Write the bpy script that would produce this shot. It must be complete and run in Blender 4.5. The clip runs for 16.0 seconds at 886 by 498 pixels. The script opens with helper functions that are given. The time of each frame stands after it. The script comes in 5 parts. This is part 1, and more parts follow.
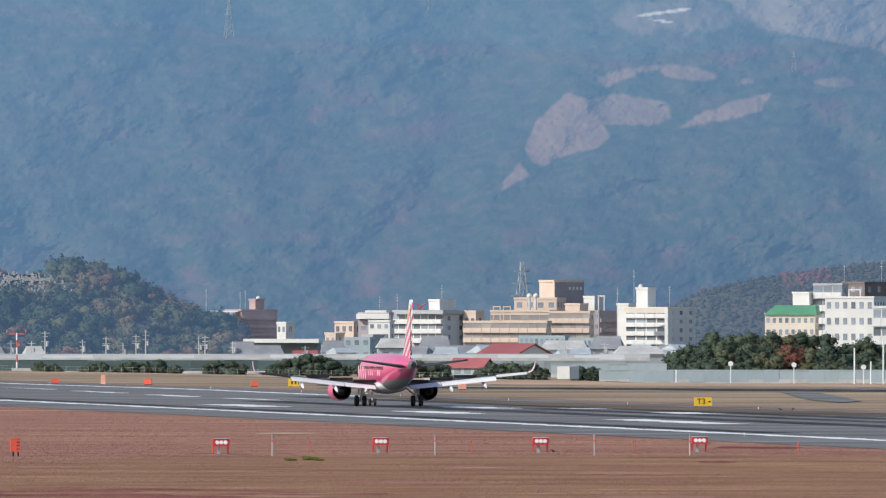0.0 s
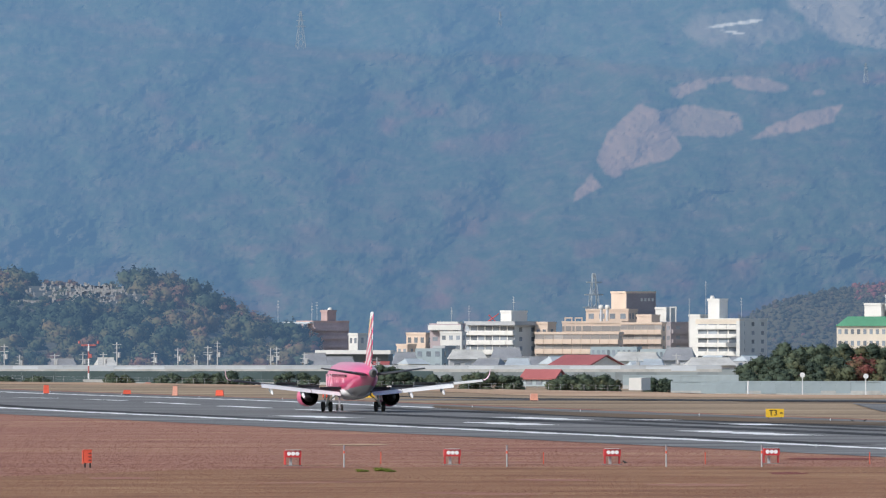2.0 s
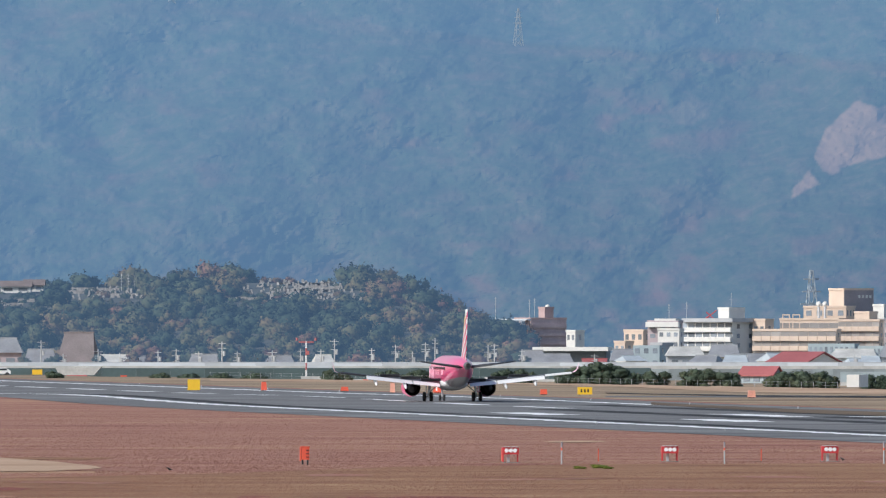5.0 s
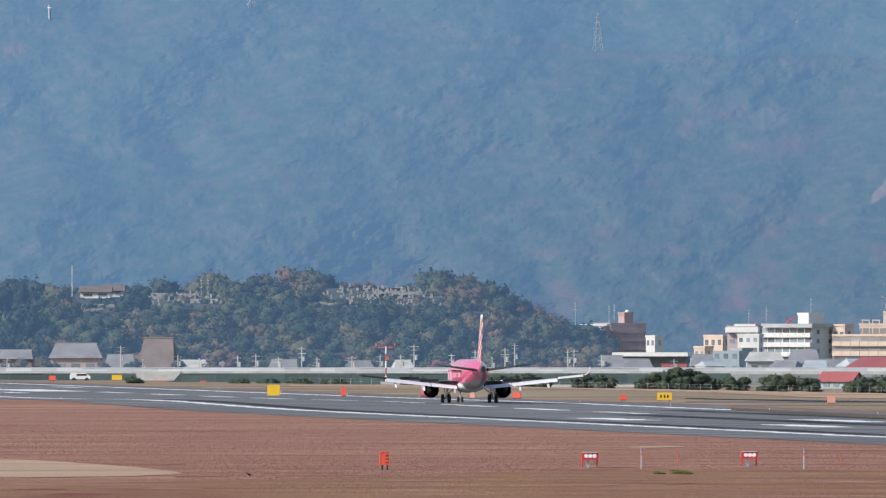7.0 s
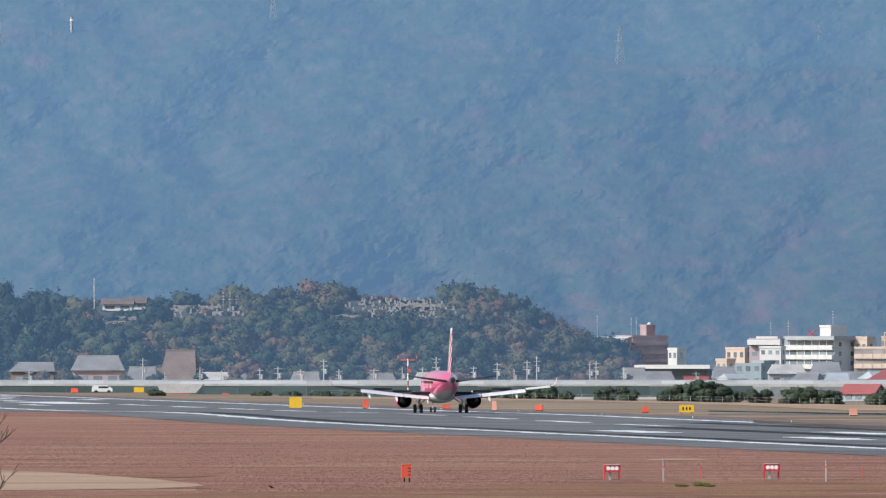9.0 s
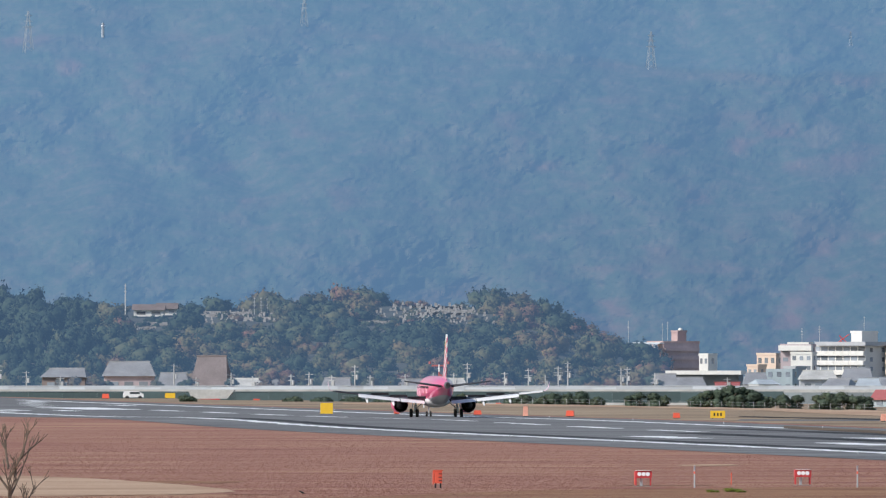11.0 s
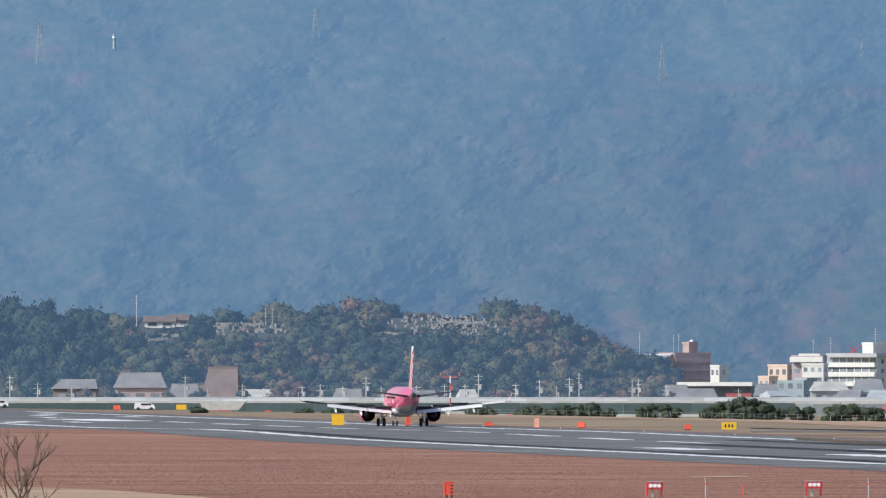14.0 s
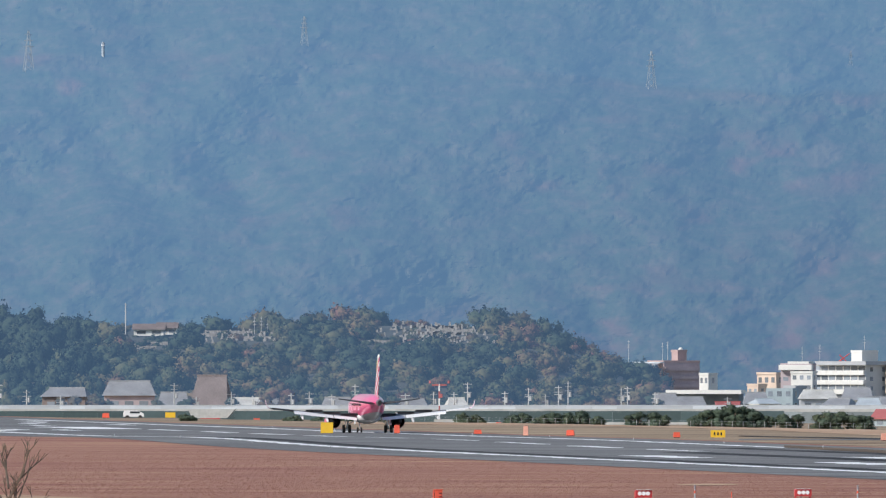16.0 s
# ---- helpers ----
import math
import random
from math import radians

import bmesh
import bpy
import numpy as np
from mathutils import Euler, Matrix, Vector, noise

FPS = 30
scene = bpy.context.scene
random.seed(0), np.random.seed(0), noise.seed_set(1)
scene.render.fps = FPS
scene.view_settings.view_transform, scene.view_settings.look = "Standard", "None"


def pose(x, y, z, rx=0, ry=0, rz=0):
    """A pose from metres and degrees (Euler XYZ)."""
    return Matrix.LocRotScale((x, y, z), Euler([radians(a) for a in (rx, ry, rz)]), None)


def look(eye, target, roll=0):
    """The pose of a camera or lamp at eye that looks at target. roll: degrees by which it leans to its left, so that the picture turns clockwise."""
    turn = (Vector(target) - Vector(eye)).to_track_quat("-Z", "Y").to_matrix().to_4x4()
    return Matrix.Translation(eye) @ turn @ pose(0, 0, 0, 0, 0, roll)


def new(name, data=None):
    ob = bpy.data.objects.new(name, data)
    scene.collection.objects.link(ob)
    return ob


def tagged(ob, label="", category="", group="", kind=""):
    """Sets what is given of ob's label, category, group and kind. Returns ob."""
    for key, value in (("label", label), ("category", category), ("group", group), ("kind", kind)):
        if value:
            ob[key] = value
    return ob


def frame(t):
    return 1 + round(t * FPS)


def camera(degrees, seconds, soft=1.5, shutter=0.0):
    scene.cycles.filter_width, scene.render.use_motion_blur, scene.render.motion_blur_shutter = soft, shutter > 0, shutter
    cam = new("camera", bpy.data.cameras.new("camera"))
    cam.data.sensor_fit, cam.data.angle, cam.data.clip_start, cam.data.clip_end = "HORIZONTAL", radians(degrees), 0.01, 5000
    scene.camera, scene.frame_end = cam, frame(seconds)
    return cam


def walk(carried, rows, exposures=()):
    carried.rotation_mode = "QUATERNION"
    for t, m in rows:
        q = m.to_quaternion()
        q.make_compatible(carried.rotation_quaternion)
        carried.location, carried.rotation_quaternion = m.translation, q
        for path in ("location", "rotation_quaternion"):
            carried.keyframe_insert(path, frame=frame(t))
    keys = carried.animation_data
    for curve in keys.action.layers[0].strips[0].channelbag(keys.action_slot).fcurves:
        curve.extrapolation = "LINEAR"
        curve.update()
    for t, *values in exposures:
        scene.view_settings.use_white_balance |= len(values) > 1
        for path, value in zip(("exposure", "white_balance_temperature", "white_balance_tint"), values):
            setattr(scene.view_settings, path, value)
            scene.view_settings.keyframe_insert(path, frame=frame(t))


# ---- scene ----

# Bearings: world y is the first view's centre line, x to its right. One unit of bearing u is 1/FOCAL radian.
FOCAL, EYE, LEVEL = 23000.0, 8.53, 554.5
cam = camera(math.degrees(2 * math.atan(784 / FOCAL)), 16.0, soft=1.25)

# seconds, turn to the left and tilt, in units of bearing
PAN = [(0, 0, 0), (0.5, -4, 3), (1, 19, 6), (1.5, 42, 13.5), (2, 127, 20), (2.5, 222, 21.5), (3, 311, 13.5), (3.5, 353, 11),
       (4, 411, 10.5), (4.5, 452, 12), (5, 512, 14.5), (5.2, 545, 12), (5.7, 578, 13), (6.5, 625, 19), (7.3, 661, 27), (7.5, 662, 29), (8, 672, 35), (8.5, 684, 40),
       (9, 692, 46), (9.2, 697, 49), (11.5, 759, 58.5), (12, 767, 61.5), (12.5, 769.5, 61), (13, 779, 62), (13.5, 771.5, 69),
       (14, 767, 76.5), (14.5, 763, 83), (15, 760, 87), (15.5, 755, 87.5), (16, 747.5, 90.5)]


def aim(left, up):
    yaw, tilt = -left / FOCAL, (LEVEL - 441 + up) / FOCAL
    return (math.sin(yaw) * math.cos(tilt), math.cos(yaw) * math.cos(tilt), EYE + math.sin(tilt))


walk(cam, [(t, look((0, 0, EYE), aim(dx, dy))) for t, dx, dy in PAN], [(0, 0.0, 6170, 10), (4, 0.04, 6130, 10), (9, 0.06, 6115, 10), (16, 0.06, 6125, 10)])

# ---- light ----
SUN_EL, SUN_AZ = radians(33), radians(-124)     # azimuth from +y, clockwise seen from above
world = bpy.data.worlds.new("sky")
scene.world = world
world.use_nodes = True
wn = world.node_tree.nodes
sky = wn.new("ShaderNodeTexSky")
sky.sky_type, sky.sun_disc, sky.sun_elevation, sky.sun_rotation = "NISHITA", False, SUN_EL, SUN_AZ
wn["Background"].inputs["Strength"].default_value = 0.125
world.node_tree.links.new(sky.outputs[0], wn["Background"].inputs["Color"])
sun_data = bpy.data.lights.new("sun", "SUN")
sun_data.energy, sun_data.angle, sun_data.color = 3.7, radians(0.5), (1.0, 0.92, 0.8)
sun = new("sun", sun_data)
sun.matrix_world = look((0, 0, 300), (-math.sin(SUN_AZ) * math.cos(SUN_EL), -math.cos(SUN_AZ) * math.cos(SUN_EL), 300 - math.sin(SUN_EL)))
scene.view_settings.exposure = 0.0


# ---- materials ----
def material(name, colour, rough=0.7, metal=0.0, spread=0.25, size=1.0, bump=0.0, coat=0.0, vary=0.0):
    """A paint or stone with broad stains and fine grain; size is the metres of a stain."""
    m = bpy.data.materials.new(name)
    m.use_nodes = True
    n, l = m.node_tree.nodes, m.node_tree.links
    b = n["Principled BSDF"]
    b.inputs["Roughness"].default_value, b.inputs["Metallic"].default_value = rough, metal
    b.inputs["Coat Weight"].default_value = coat
    co = n.new("ShaderNodeTexCoord")
    big, fine = n.new("ShaderNodeTexNoise"), n.new("ShaderNodeTexNoise")
    big.inputs["Scale"].default_value, fine.inputs["Scale"].default_value = 1 / size, 9 / size
    big.inputs["Detail"].default_value, fine.inputs["Detail"].default_value = 4, 3
    add = n.new("ShaderNodeMath")
    add.operation = "MULTIPLY_ADD"
    add.inputs[1].default_value = 0.45
    mix = n.new("ShaderNodeMix")
    mix.data_type = "RGBA"
    mix.inputs["A"].default_value = (*[c * (1 - spread) for c in colour], 1)
    mix.inputs["B"].default_value = (*[min(1, c * (1 + spread)) for c in colour], 1)
    for t in (big, fine):
        l.new(co.outputs["Object"], t.inputs["Vector"])
    l.new(fine.outputs["Fac"], add.inputs[0])
    l.new(big.outputs["Fac"], add.inputs[2])
    sub = n.new("ShaderNodeMapRange")
    sub.inputs["From Min"].default_value, sub.inputs["From Max"].default_value = 0.45, 1.0
    l.new(add.outputs[0], sub.inputs["Value"])
    l.new(sub.outputs[0], mix.inputs["Factor"])
    tone = mix.outputs["Result"]
    if vary:        # piece by piece
        info, hue, rng = n.new("ShaderNodeObjectInfo"), n.new("ShaderNodeHueSaturation"), n.new("ShaderNodeMapRange")
        rng.inputs["To Min"].default_value, rng.inputs["To Max"].default_value = 1 - vary, 1 + vary
        l.new(info.outputs["Random"], rng.inputs["Value"])
        l.new(rng.outputs[0], hue.inputs["Value"])
        l.new(tone, hue.inputs["Color"])
        tone = hue.outputs["Color"]
    l.new(tone, b.inputs["Base Color"])
    if bump:
        bp = n.new("ShaderNodeBump")
        bp.inputs["Strength"].default_value, bp.inputs["Distance"].default_value = bump, size * 0.1
        l.new(fine.outputs["Fac"], bp.inputs["Height"])
        l.new(bp.outputs["Normal"], b.inputs["Normal"])
    return m


def ramp_of(n, stops):
    r = n.new("ShaderNodeValToRGB")
    e = r.color_ramp.elements
    while len(e) < len(stops):
        e.new(0.5)
    for k, (p, c) in zip(e, stops):
        k.position, k.color = p, (*c, 1)
    return r


def field_material(name, stops, across, along, bump=0.3):
    """Dry turf: long streaks that lie across the line of sight, with fine grain."""
    m = bpy.data.materials.new(name)
    m.use_nodes = True
    n, l = m.node_tree.nodes, m.node_tree.links
    b = n["Principled BSDF"]
    b.inputs["Roughness"].default_value = 0.95
    b.inputs["Specular IOR Level"].default_value = 0.1
    co, mp = n.new("ShaderNodeTexCoord"), n.new("ShaderNodeMapping")
    mp.inputs["Scale"].default_value = (1 / across, 1 / along, 0.05)
    mp.inputs["Rotation"].default_value = (0, 0, radians(2))
    big, mid, fine = [n.new("ShaderNodeTexNoise") for _ in range(3)]
    big.inputs["Scale"].default_value, big.inputs["Detail"].default_value, big.inputs["Roughness"].default_value = 1, 6, 0.62
    mid.inputs["Scale"].default_value, mid.inputs["Detail"].default_value = 4.5, 4
    fine.inputs["Scale"].default_value, fine.inputs["Detail"].default_value = 1.6, 3
    l.new(co.outputs["Object"], mp.inputs["Vector"])
    l.new(mp.outputs[0], big.inputs["Vector"])
    l.new(mp.outputs[0], mid.inputs["Vector"])
    l.new(co.outputs["Object"], fine.inputs["Vector"])
    a1, a2 = n.new("ShaderNodeMath"), n.new("ShaderNodeMath")
    a1.operation = a2.operation = "MULTIPLY_ADD"
    a1.inputs[1].default_value, a2.inputs[1].default_value = 0.4, 0.4
    l.new(mid.outputs["Fac"], a1.inputs[0])
    l.new(big.outputs["Fac"], a1.inputs[2])
    l.new(fine.outputs["Fac"], a2.inputs[0])
    l.new(a1.outputs[0], a2.inputs[2])
    mr = n.new("ShaderNodeMapRange")
    mr.inputs["From Min"].default_value, mr.inputs["From Max"].default_value = 0.62, 1.18
    l.new(a2.outputs[0], mr.inputs["Value"])
    r = ramp_of(n, stops)
    l.new(mr.outputs[0], r.inputs["Fac"])
    l.new(r.outputs["Color"], b.inputs["Base Color"])
    bp = n.new("ShaderNodeBump")
    bp.inputs["Strength"].default_value, bp.inputs["Distance"].default_value = bump, 0.15
    l.new(fine.outputs["Fac"], bp.inputs["Height"])
    l.new(bp.outputs["Normal"], b.inputs["Normal"])
    return m


def leaf_material(name, stops, rough=0.8, haze_glow=None):
    """Foliage whose tint is kept tree by tree in the point attribute 'tint'. The last argument is distance haze,
    painted on as emission.
    """
    m = bpy.data.materials.new(name)
    m.use_nodes = True
    n, l = m.node_tree.nodes, m.node_tree.links
    b = n["Principled BSDF"]
    b.inputs["Roughness"].default_value = rough
    b.inputs["Specular IOR Level"].default_value = 0.2
    at = n.new("ShaderNodeAttribute")
    at.attribute_name = "tint"
    tx = n.new("ShaderNodeTexNoise")
    tx.inputs["Scale"].default_value = 0.35
    co = n.new("ShaderNodeTexCoord")
    l.new(co.outputs["Object"], tx.inputs["Vector"])
    ad = n.new("ShaderNodeMath")
    ad.operation = "MULTIPLY_ADD"
    ad.inputs[1].default_value = 0.3
    sb = n.new("ShaderNodeMath")
    sb.operation = "SUBTRACT"
    sb.inputs[1].default_value = 0.15
    l.new(tx.outputs["Fac"], ad.inputs[0])
    l.new(at.outputs["Fac"], ad.inputs[2])
    l.new(ad.outputs[0], sb.inputs[0])
    r = ramp_of(n, stops)
    l.new(sb.outputs[0], r.inputs["Fac"])
    l.new(r.outputs["Color"], b.inputs["Base Color"])
    # painted haze: the surface glows faintly, though it is no lamp
    if haze_glow:
        b.inputs["Emission Color"].default_value, b.inputs["Emission Strength"].default_value = (*haze_glow, 1), 1.0
    return m


def mountain_material():
    """Far wooded slopes: woods, autumn woods, bare cut slopes and quarry rock, with blue distance haze painted as
    emission.
    """
    m = bpy.data.materials.new("hazed_far_slopes")
    m.use_nodes = True
    n, l = m.node_tree.nodes, m.node_tree.links
    b = n["Principled BSDF"]
    b.inputs["Roughness"].default_value = 1.0
    b.inputs["Specular IOR Level"].default_value = 0.0
    co = n.new("ShaderNodeTexCoord")
    tx = n.new("ShaderNodeTexNoise")
    tx.inputs["Scale"].default_value, tx.inputs["Detail"].default_value, tx.inputs["Roughness"].default_value = 0.1, 8, 0.68
    l.new(co.outputs["Object"], tx.inputs["Vector"])
    woods = ramp_of(n, [(0.3, (0.018, 0.03, 0.016)), (0.5, (0.035, 0.042, 0.024)), (0.7, (0.066, 0.055, 0.038))])
    l.new(tx.outputs["Fac"], woods.inputs["Fac"])
    last = woods.outputs["Color"]
    for key, colour in (("autumn", (0.1, 0.045, 0.035)), ("bare", (0.165, 0.105, 0.072)), ("rock", (0.12, 0.095, 0.068)), ("track", (0.3, 0.27, 0.22))):
        at, mx = n.new("ShaderNodeAttribute"), n.new("ShaderNodeMix")
        at.attribute_name = key
        mx.data_type = "RGBA"
        mx.inputs["B"].default_value = (*colour, 1)
        l.new(at.outputs["Fac"], mx.inputs["Factor"])
        l.new(last, mx.inputs["A"])
        last = mx.outputs["Result"]
    l.new(last, b.inputs["Base Color"])
    # painted haze colours, given off by the slope itself
    haze_glow, haze_depth = ramp_of(n, [(0.0, (0.08, 0.148, 0.25)), (0.45, (0.097, 0.18, 0.299)), (0.85, (0.108, 0.203, 0.335))]), n.new("ShaderNodeAttribute")
    haze_depth.attribute_name = "haze_depth"
    l.new(haze_depth.outputs["Fac"], haze_glow.inputs["Fac"])
    l.new(haze_glow.outputs["Color"], b.inputs["Emission Color"])
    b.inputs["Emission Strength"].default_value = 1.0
    return m


turf_near = field_material("dry_red_turf", [(0.08, (0.210, 0.071, 0.067)), (0.35, (0.315, 0.156, 0.120)), (0.6, (0.372, 0.200, 0.143)), (0.9, (0.478, 0.303, 0.182))], 40, 11, 0.06)
asphalt = field_material("runway_asphalt", [(0.1, (0.105, 0.105, 0.108)), (0.5, (0.182, 0.182, 0.183)), (0.9, (0.264, 0.262, 0.260))], 60, 14, 0.1)
white_line = material("worn_white_paint", (0.87, 0.87, 0.85), 0.6, spread=0.15, size=3)
concrete = material("pale_concrete", (0.5, 0.5, 0.48), 0.9, size=4, bump=0.2)
white_wall = material("white_plaster", (0.7, 0.69, 0.66), 0.85, spread=0.1, size=6)
grey_wall = material("grey_plaster", (0.42, 0.43, 0.45), 0.85, spread=0.15, size=6)
beige_wall = material("beige_tile_wall", (0.68, 0.54, 0.44), 0.8, spread=0.1, size=6)
brick_wall = material("salmon_brick_wall", (0.45, 0.335, 0.33), 0.85, spread=0.15, size=5)
tower_brown = material("brown_cladding", (0.33, 0.3, 0.32), 0.85, spread=0.12, size=5)
parapet_white = material("pale_road_parapet", (0.58, 0.62, 0.66), 0.8, spread=0.12, size=8, vary=0.16)
dark_wall = material("brown_wall", (0.2, 0.16, 0.15), 0.85, spread=0.2, size=5)
# pale grey-blue tone paints distance haze over dark panes
pane_far = material("hazed_window_glass", (0.23, 0.26, 0.3), 0.2, spread=0.3, size=4, vary=0.45)
pane_strip = material("pale_blind_window_strip", (0.33, 0.31, 0.3), 0.3, spread=0.15, size=4, vary=0.2)
pane_dark = material("dark_window_glass", (0.035, 0.045, 0.055), 0.2, spread=0.3, size=4)
red_roof = material("red_metal_roof", (0.36, 0.11, 0.11), 0.6, spread=0.15, size=6)
green_roof = material("green_copper_roof", (0.1, 0.32, 0.2), 0.6, spread=0.15, size=6)
tile_roof = material("grey_clay_roof_tiles", (0.27, 0.28, 0.3), 0.6, spread=0.2, size=3, bump=0.4)
thatch = material("brown_roof", (0.2, 0.175, 0.18), 0.9, spread=0.2, size=3, bump=0.4)
# bluish pale tone puts distance haze into the steel's colour
haze_steel = material("haze_tinted_steel", (0.34, 0.39, 0.44), 0.7, spread=0.1, size=3)
steel = material("galvanised_steel", (0.55, 0.56, 0.58), 0.5, 0.4, 0.15, 2)
pole_grey = material("pole_concrete", (0.46, 0.47, 0.48), 0.9, spread=0.15, size=2)
red_paint = material("red_paint", (0.55, 0.045, 0.05), 0.5, spread=0.15, size=1)
orange_paint = material("orange_paint", (0.8, 0.12, 0.065), 0.55, spread=0.15, size=1)
yellow_paint = material("yellow_sign_face", (0.85, 0.52, 0.03), 0.5, spread=0.08, size=1)
black_paint = material("black_paint", (0.02, 0.02, 0.022), 0.5, spread=0.2, size=1)
white_paint = material("white_paint", (0.82, 0.82, 0.82), 0.4, spread=0.06, size=1)
teal_wall = material("green_noise_barrier", (0.075, 0.115, 0.12), 0.7, spread=0.2, size=8, vary=0.16)
pale_panel = material("pale_blue_panel", (0.36, 0.43, 0.46), 0.7, spread=0.14, size=8, vary=0.06)
bark = material("bark", (0.16, 0.12, 0.09), 0.95, spread=0.3, size=1, bump=0.4)
# hill soil, hill woods and ridge woods carry painted haze as a blue glow
soil = leaf_material("hazed_woodland_floor", [(0.0, (0.075, 0.072, 0.05)), (1.0, (0.17, 0.15, 0.11))], 0.95, (0.044, 0.077, 0.13))
wood_leaves = leaf_material("hazed_mixed_woodland", [(0.0, (0.023, 0.039, 0.026)), (0.25, (0.047, 0.062, 0.034)), (0.48, (0.092, 0.087, 0.043)), (0.66, (0.125, 0.091, 0.048)), (0.84, (0.140, 0.069, 0.052)), (1.0, (0.195, 0.151, 0.065))], haze_glow=(0.044, 0.077, 0.13))
ridge_leaves = leaf_material("hazed_ridge_woodland", [(0.0, (0.022, 0.028, 0.02)), (0.4, (0.042, 0.04, 0.026)), (0.7, (0.07, 0.045, 0.034)), (1.0, (0.16, 0.04, 0.045))], haze_glow=(0.066, 0.103, 0.158))
grove_leaves = leaf_material("evergreen_leaves", [(0.0, (0.056, 0.082, 0.064)), (0.5, (0.08, 0.108, 0.074)), (0.8, (0.115, 0.118, 0.064)), (1.0, (0.2, 0.065, 0.06))])
grass_blade = leaf_material("dry_grass_blades", [(0.0, (0.199, 0.080, 0.073)), (0.35, (0.274, 0.122, 0.089)), (0.65, (0.349, 0.188, 0.121)), (1.0, (0.518, 0.347, 0.219))])

# ---- helpers for building ----
RUN_AZ = (-3336 - 784) / FOCAL
RX, RY = math.sin(RUN_AZ), math.cos(RUN_AZ)


def spot(u, dist):
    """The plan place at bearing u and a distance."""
    yaw = (u - 784) / FOCAL
    return math.sin(yaw) * dist, math.cos(yaw) * dist


def on_run(s, d):
    """The plan place s metres along the runway from the viewer and d metres to its right."""
    return s * RX + d * RY, s * RY - d * RX


EDGE_U, EDGE_AT = [-900, -450, 50, 400, 1100, 1900], [2160, 2095, 1915, 1805, 1610, 1500]


def ground_z(x, y):
    s = x * RX + y * RY
    d = x * RY - y * RX
    far = math.hypot(x, y)
    z = 0.4 * math.exp(-((s - 1420) / 75) ** 2) * (1 if d < 195 else max(0.25, 1 - (d - 195) / 30))
    if y > 0 and far > 1400:        # beyond the field's edge the land lies lower
        edge = float(np.interp(784 + math.atan2(x, y) * FOCAL, EDGE_U, EDGE_AT))
        z -= 1.6 * min(1, max(0, (far - edge) / 90)) + 3.6 * min(1, max(0, (far - 2250) / 1400))
    return z


def height(v, dist):
    return EYE - (v - LEVEL) / FOCAL * dist


def level_dist(v, z=0.0):
    """The distance at which level ground shows at v."""
    return (EYE - z) * FOCAL / (v - LEVEL)


def mesh_from(name, bm, mat, smooth=False):
    me = bpy.data.meshes.new(name)
    bm.to_mesh(me)
    bm.free()
    me.materials.append(mat)
    if smooth:
        me.polygons.foreach_set("use_smooth", [True] * len(me.polygons))
    return me


def part(name, bm, mat, parent, label="", smooth=False):
    """One mesh object under a thing or a part."""
    me = bm if isinstance(bm, bpy.types.Mesh) else mesh_from(name, bm, mat, smooth)
    ob = new(name, me)
    ob.parent = parent
    return tagged(ob, label)


def single(name, bm, mat, label, category, group="", kind="", smooth=False):
    return tagged(new(name, mesh_from(name, bm, mat, smooth)), label, category, group, kind)


def thing(name, x, y, z, yaw, label, category, group="", kind=""):
    ob = new(name)
    ob.matrix_world = pose(x, y, z, 0, 0, yaw)
    return tagged(ob, label, category, group, kind)


def box(bm, c, size, rz=0.0):
    m = Matrix.Translation(c) @ Matrix.Rotation(rz, 4, "Z") @ Matrix.Diagonal((*size, 1))
    bmesh.ops.create_cube(bm, size=1, matrix=m)
    return bm


def tube(bm, a, b, r0, r1, n=8):
    a, b = Vector(a), Vector(b)
    way = b - a
    q = way.to_track_quat("Z", "Y").to_matrix()
    rings = []
    for p, r in ((a, r0), (b, r1)):
        rings.append([bm.verts.new(p + q @ Vector((math.cos(i * math.tau / n) * r, math.sin(i * math.tau / n) * r, 0))) for i in range(n)])
    for i in range(n):
        bm.faces.new((rings[0][i], rings[0][(i + 1) % n], rings[1][(i + 1) % n], rings[1][i]))
    bm.faces.new(rings[0][::-1])
    bm.faces.new(rings[1])
    return bm


def loft(bm, rings, caps=True):
    vs = [[bm.verts.new(p) for p in r] for r in rings]
    n = len(vs[0])
    for a, b in zip(vs, vs[1:]):
        for i in range(n):
            bm.faces.new((a[i], a[(i + 1) % n], b[(i + 1) % n], b[i]))
    if caps:
        bm.faces.new(vs[0][::-1])
        bm.faces.new(vs[-1])
    bmesh.ops.recalc_face_normals(bm, faces=bm.faces)
    return bm


def prism(bm, outline, y0, y1):
    """An outline in x and z, drawn out along y."""
    return loft(bm, [[(x, y0, z) for x, z in outline], [(x, y1, z) for x, z in outline]])


B = bmesh.new


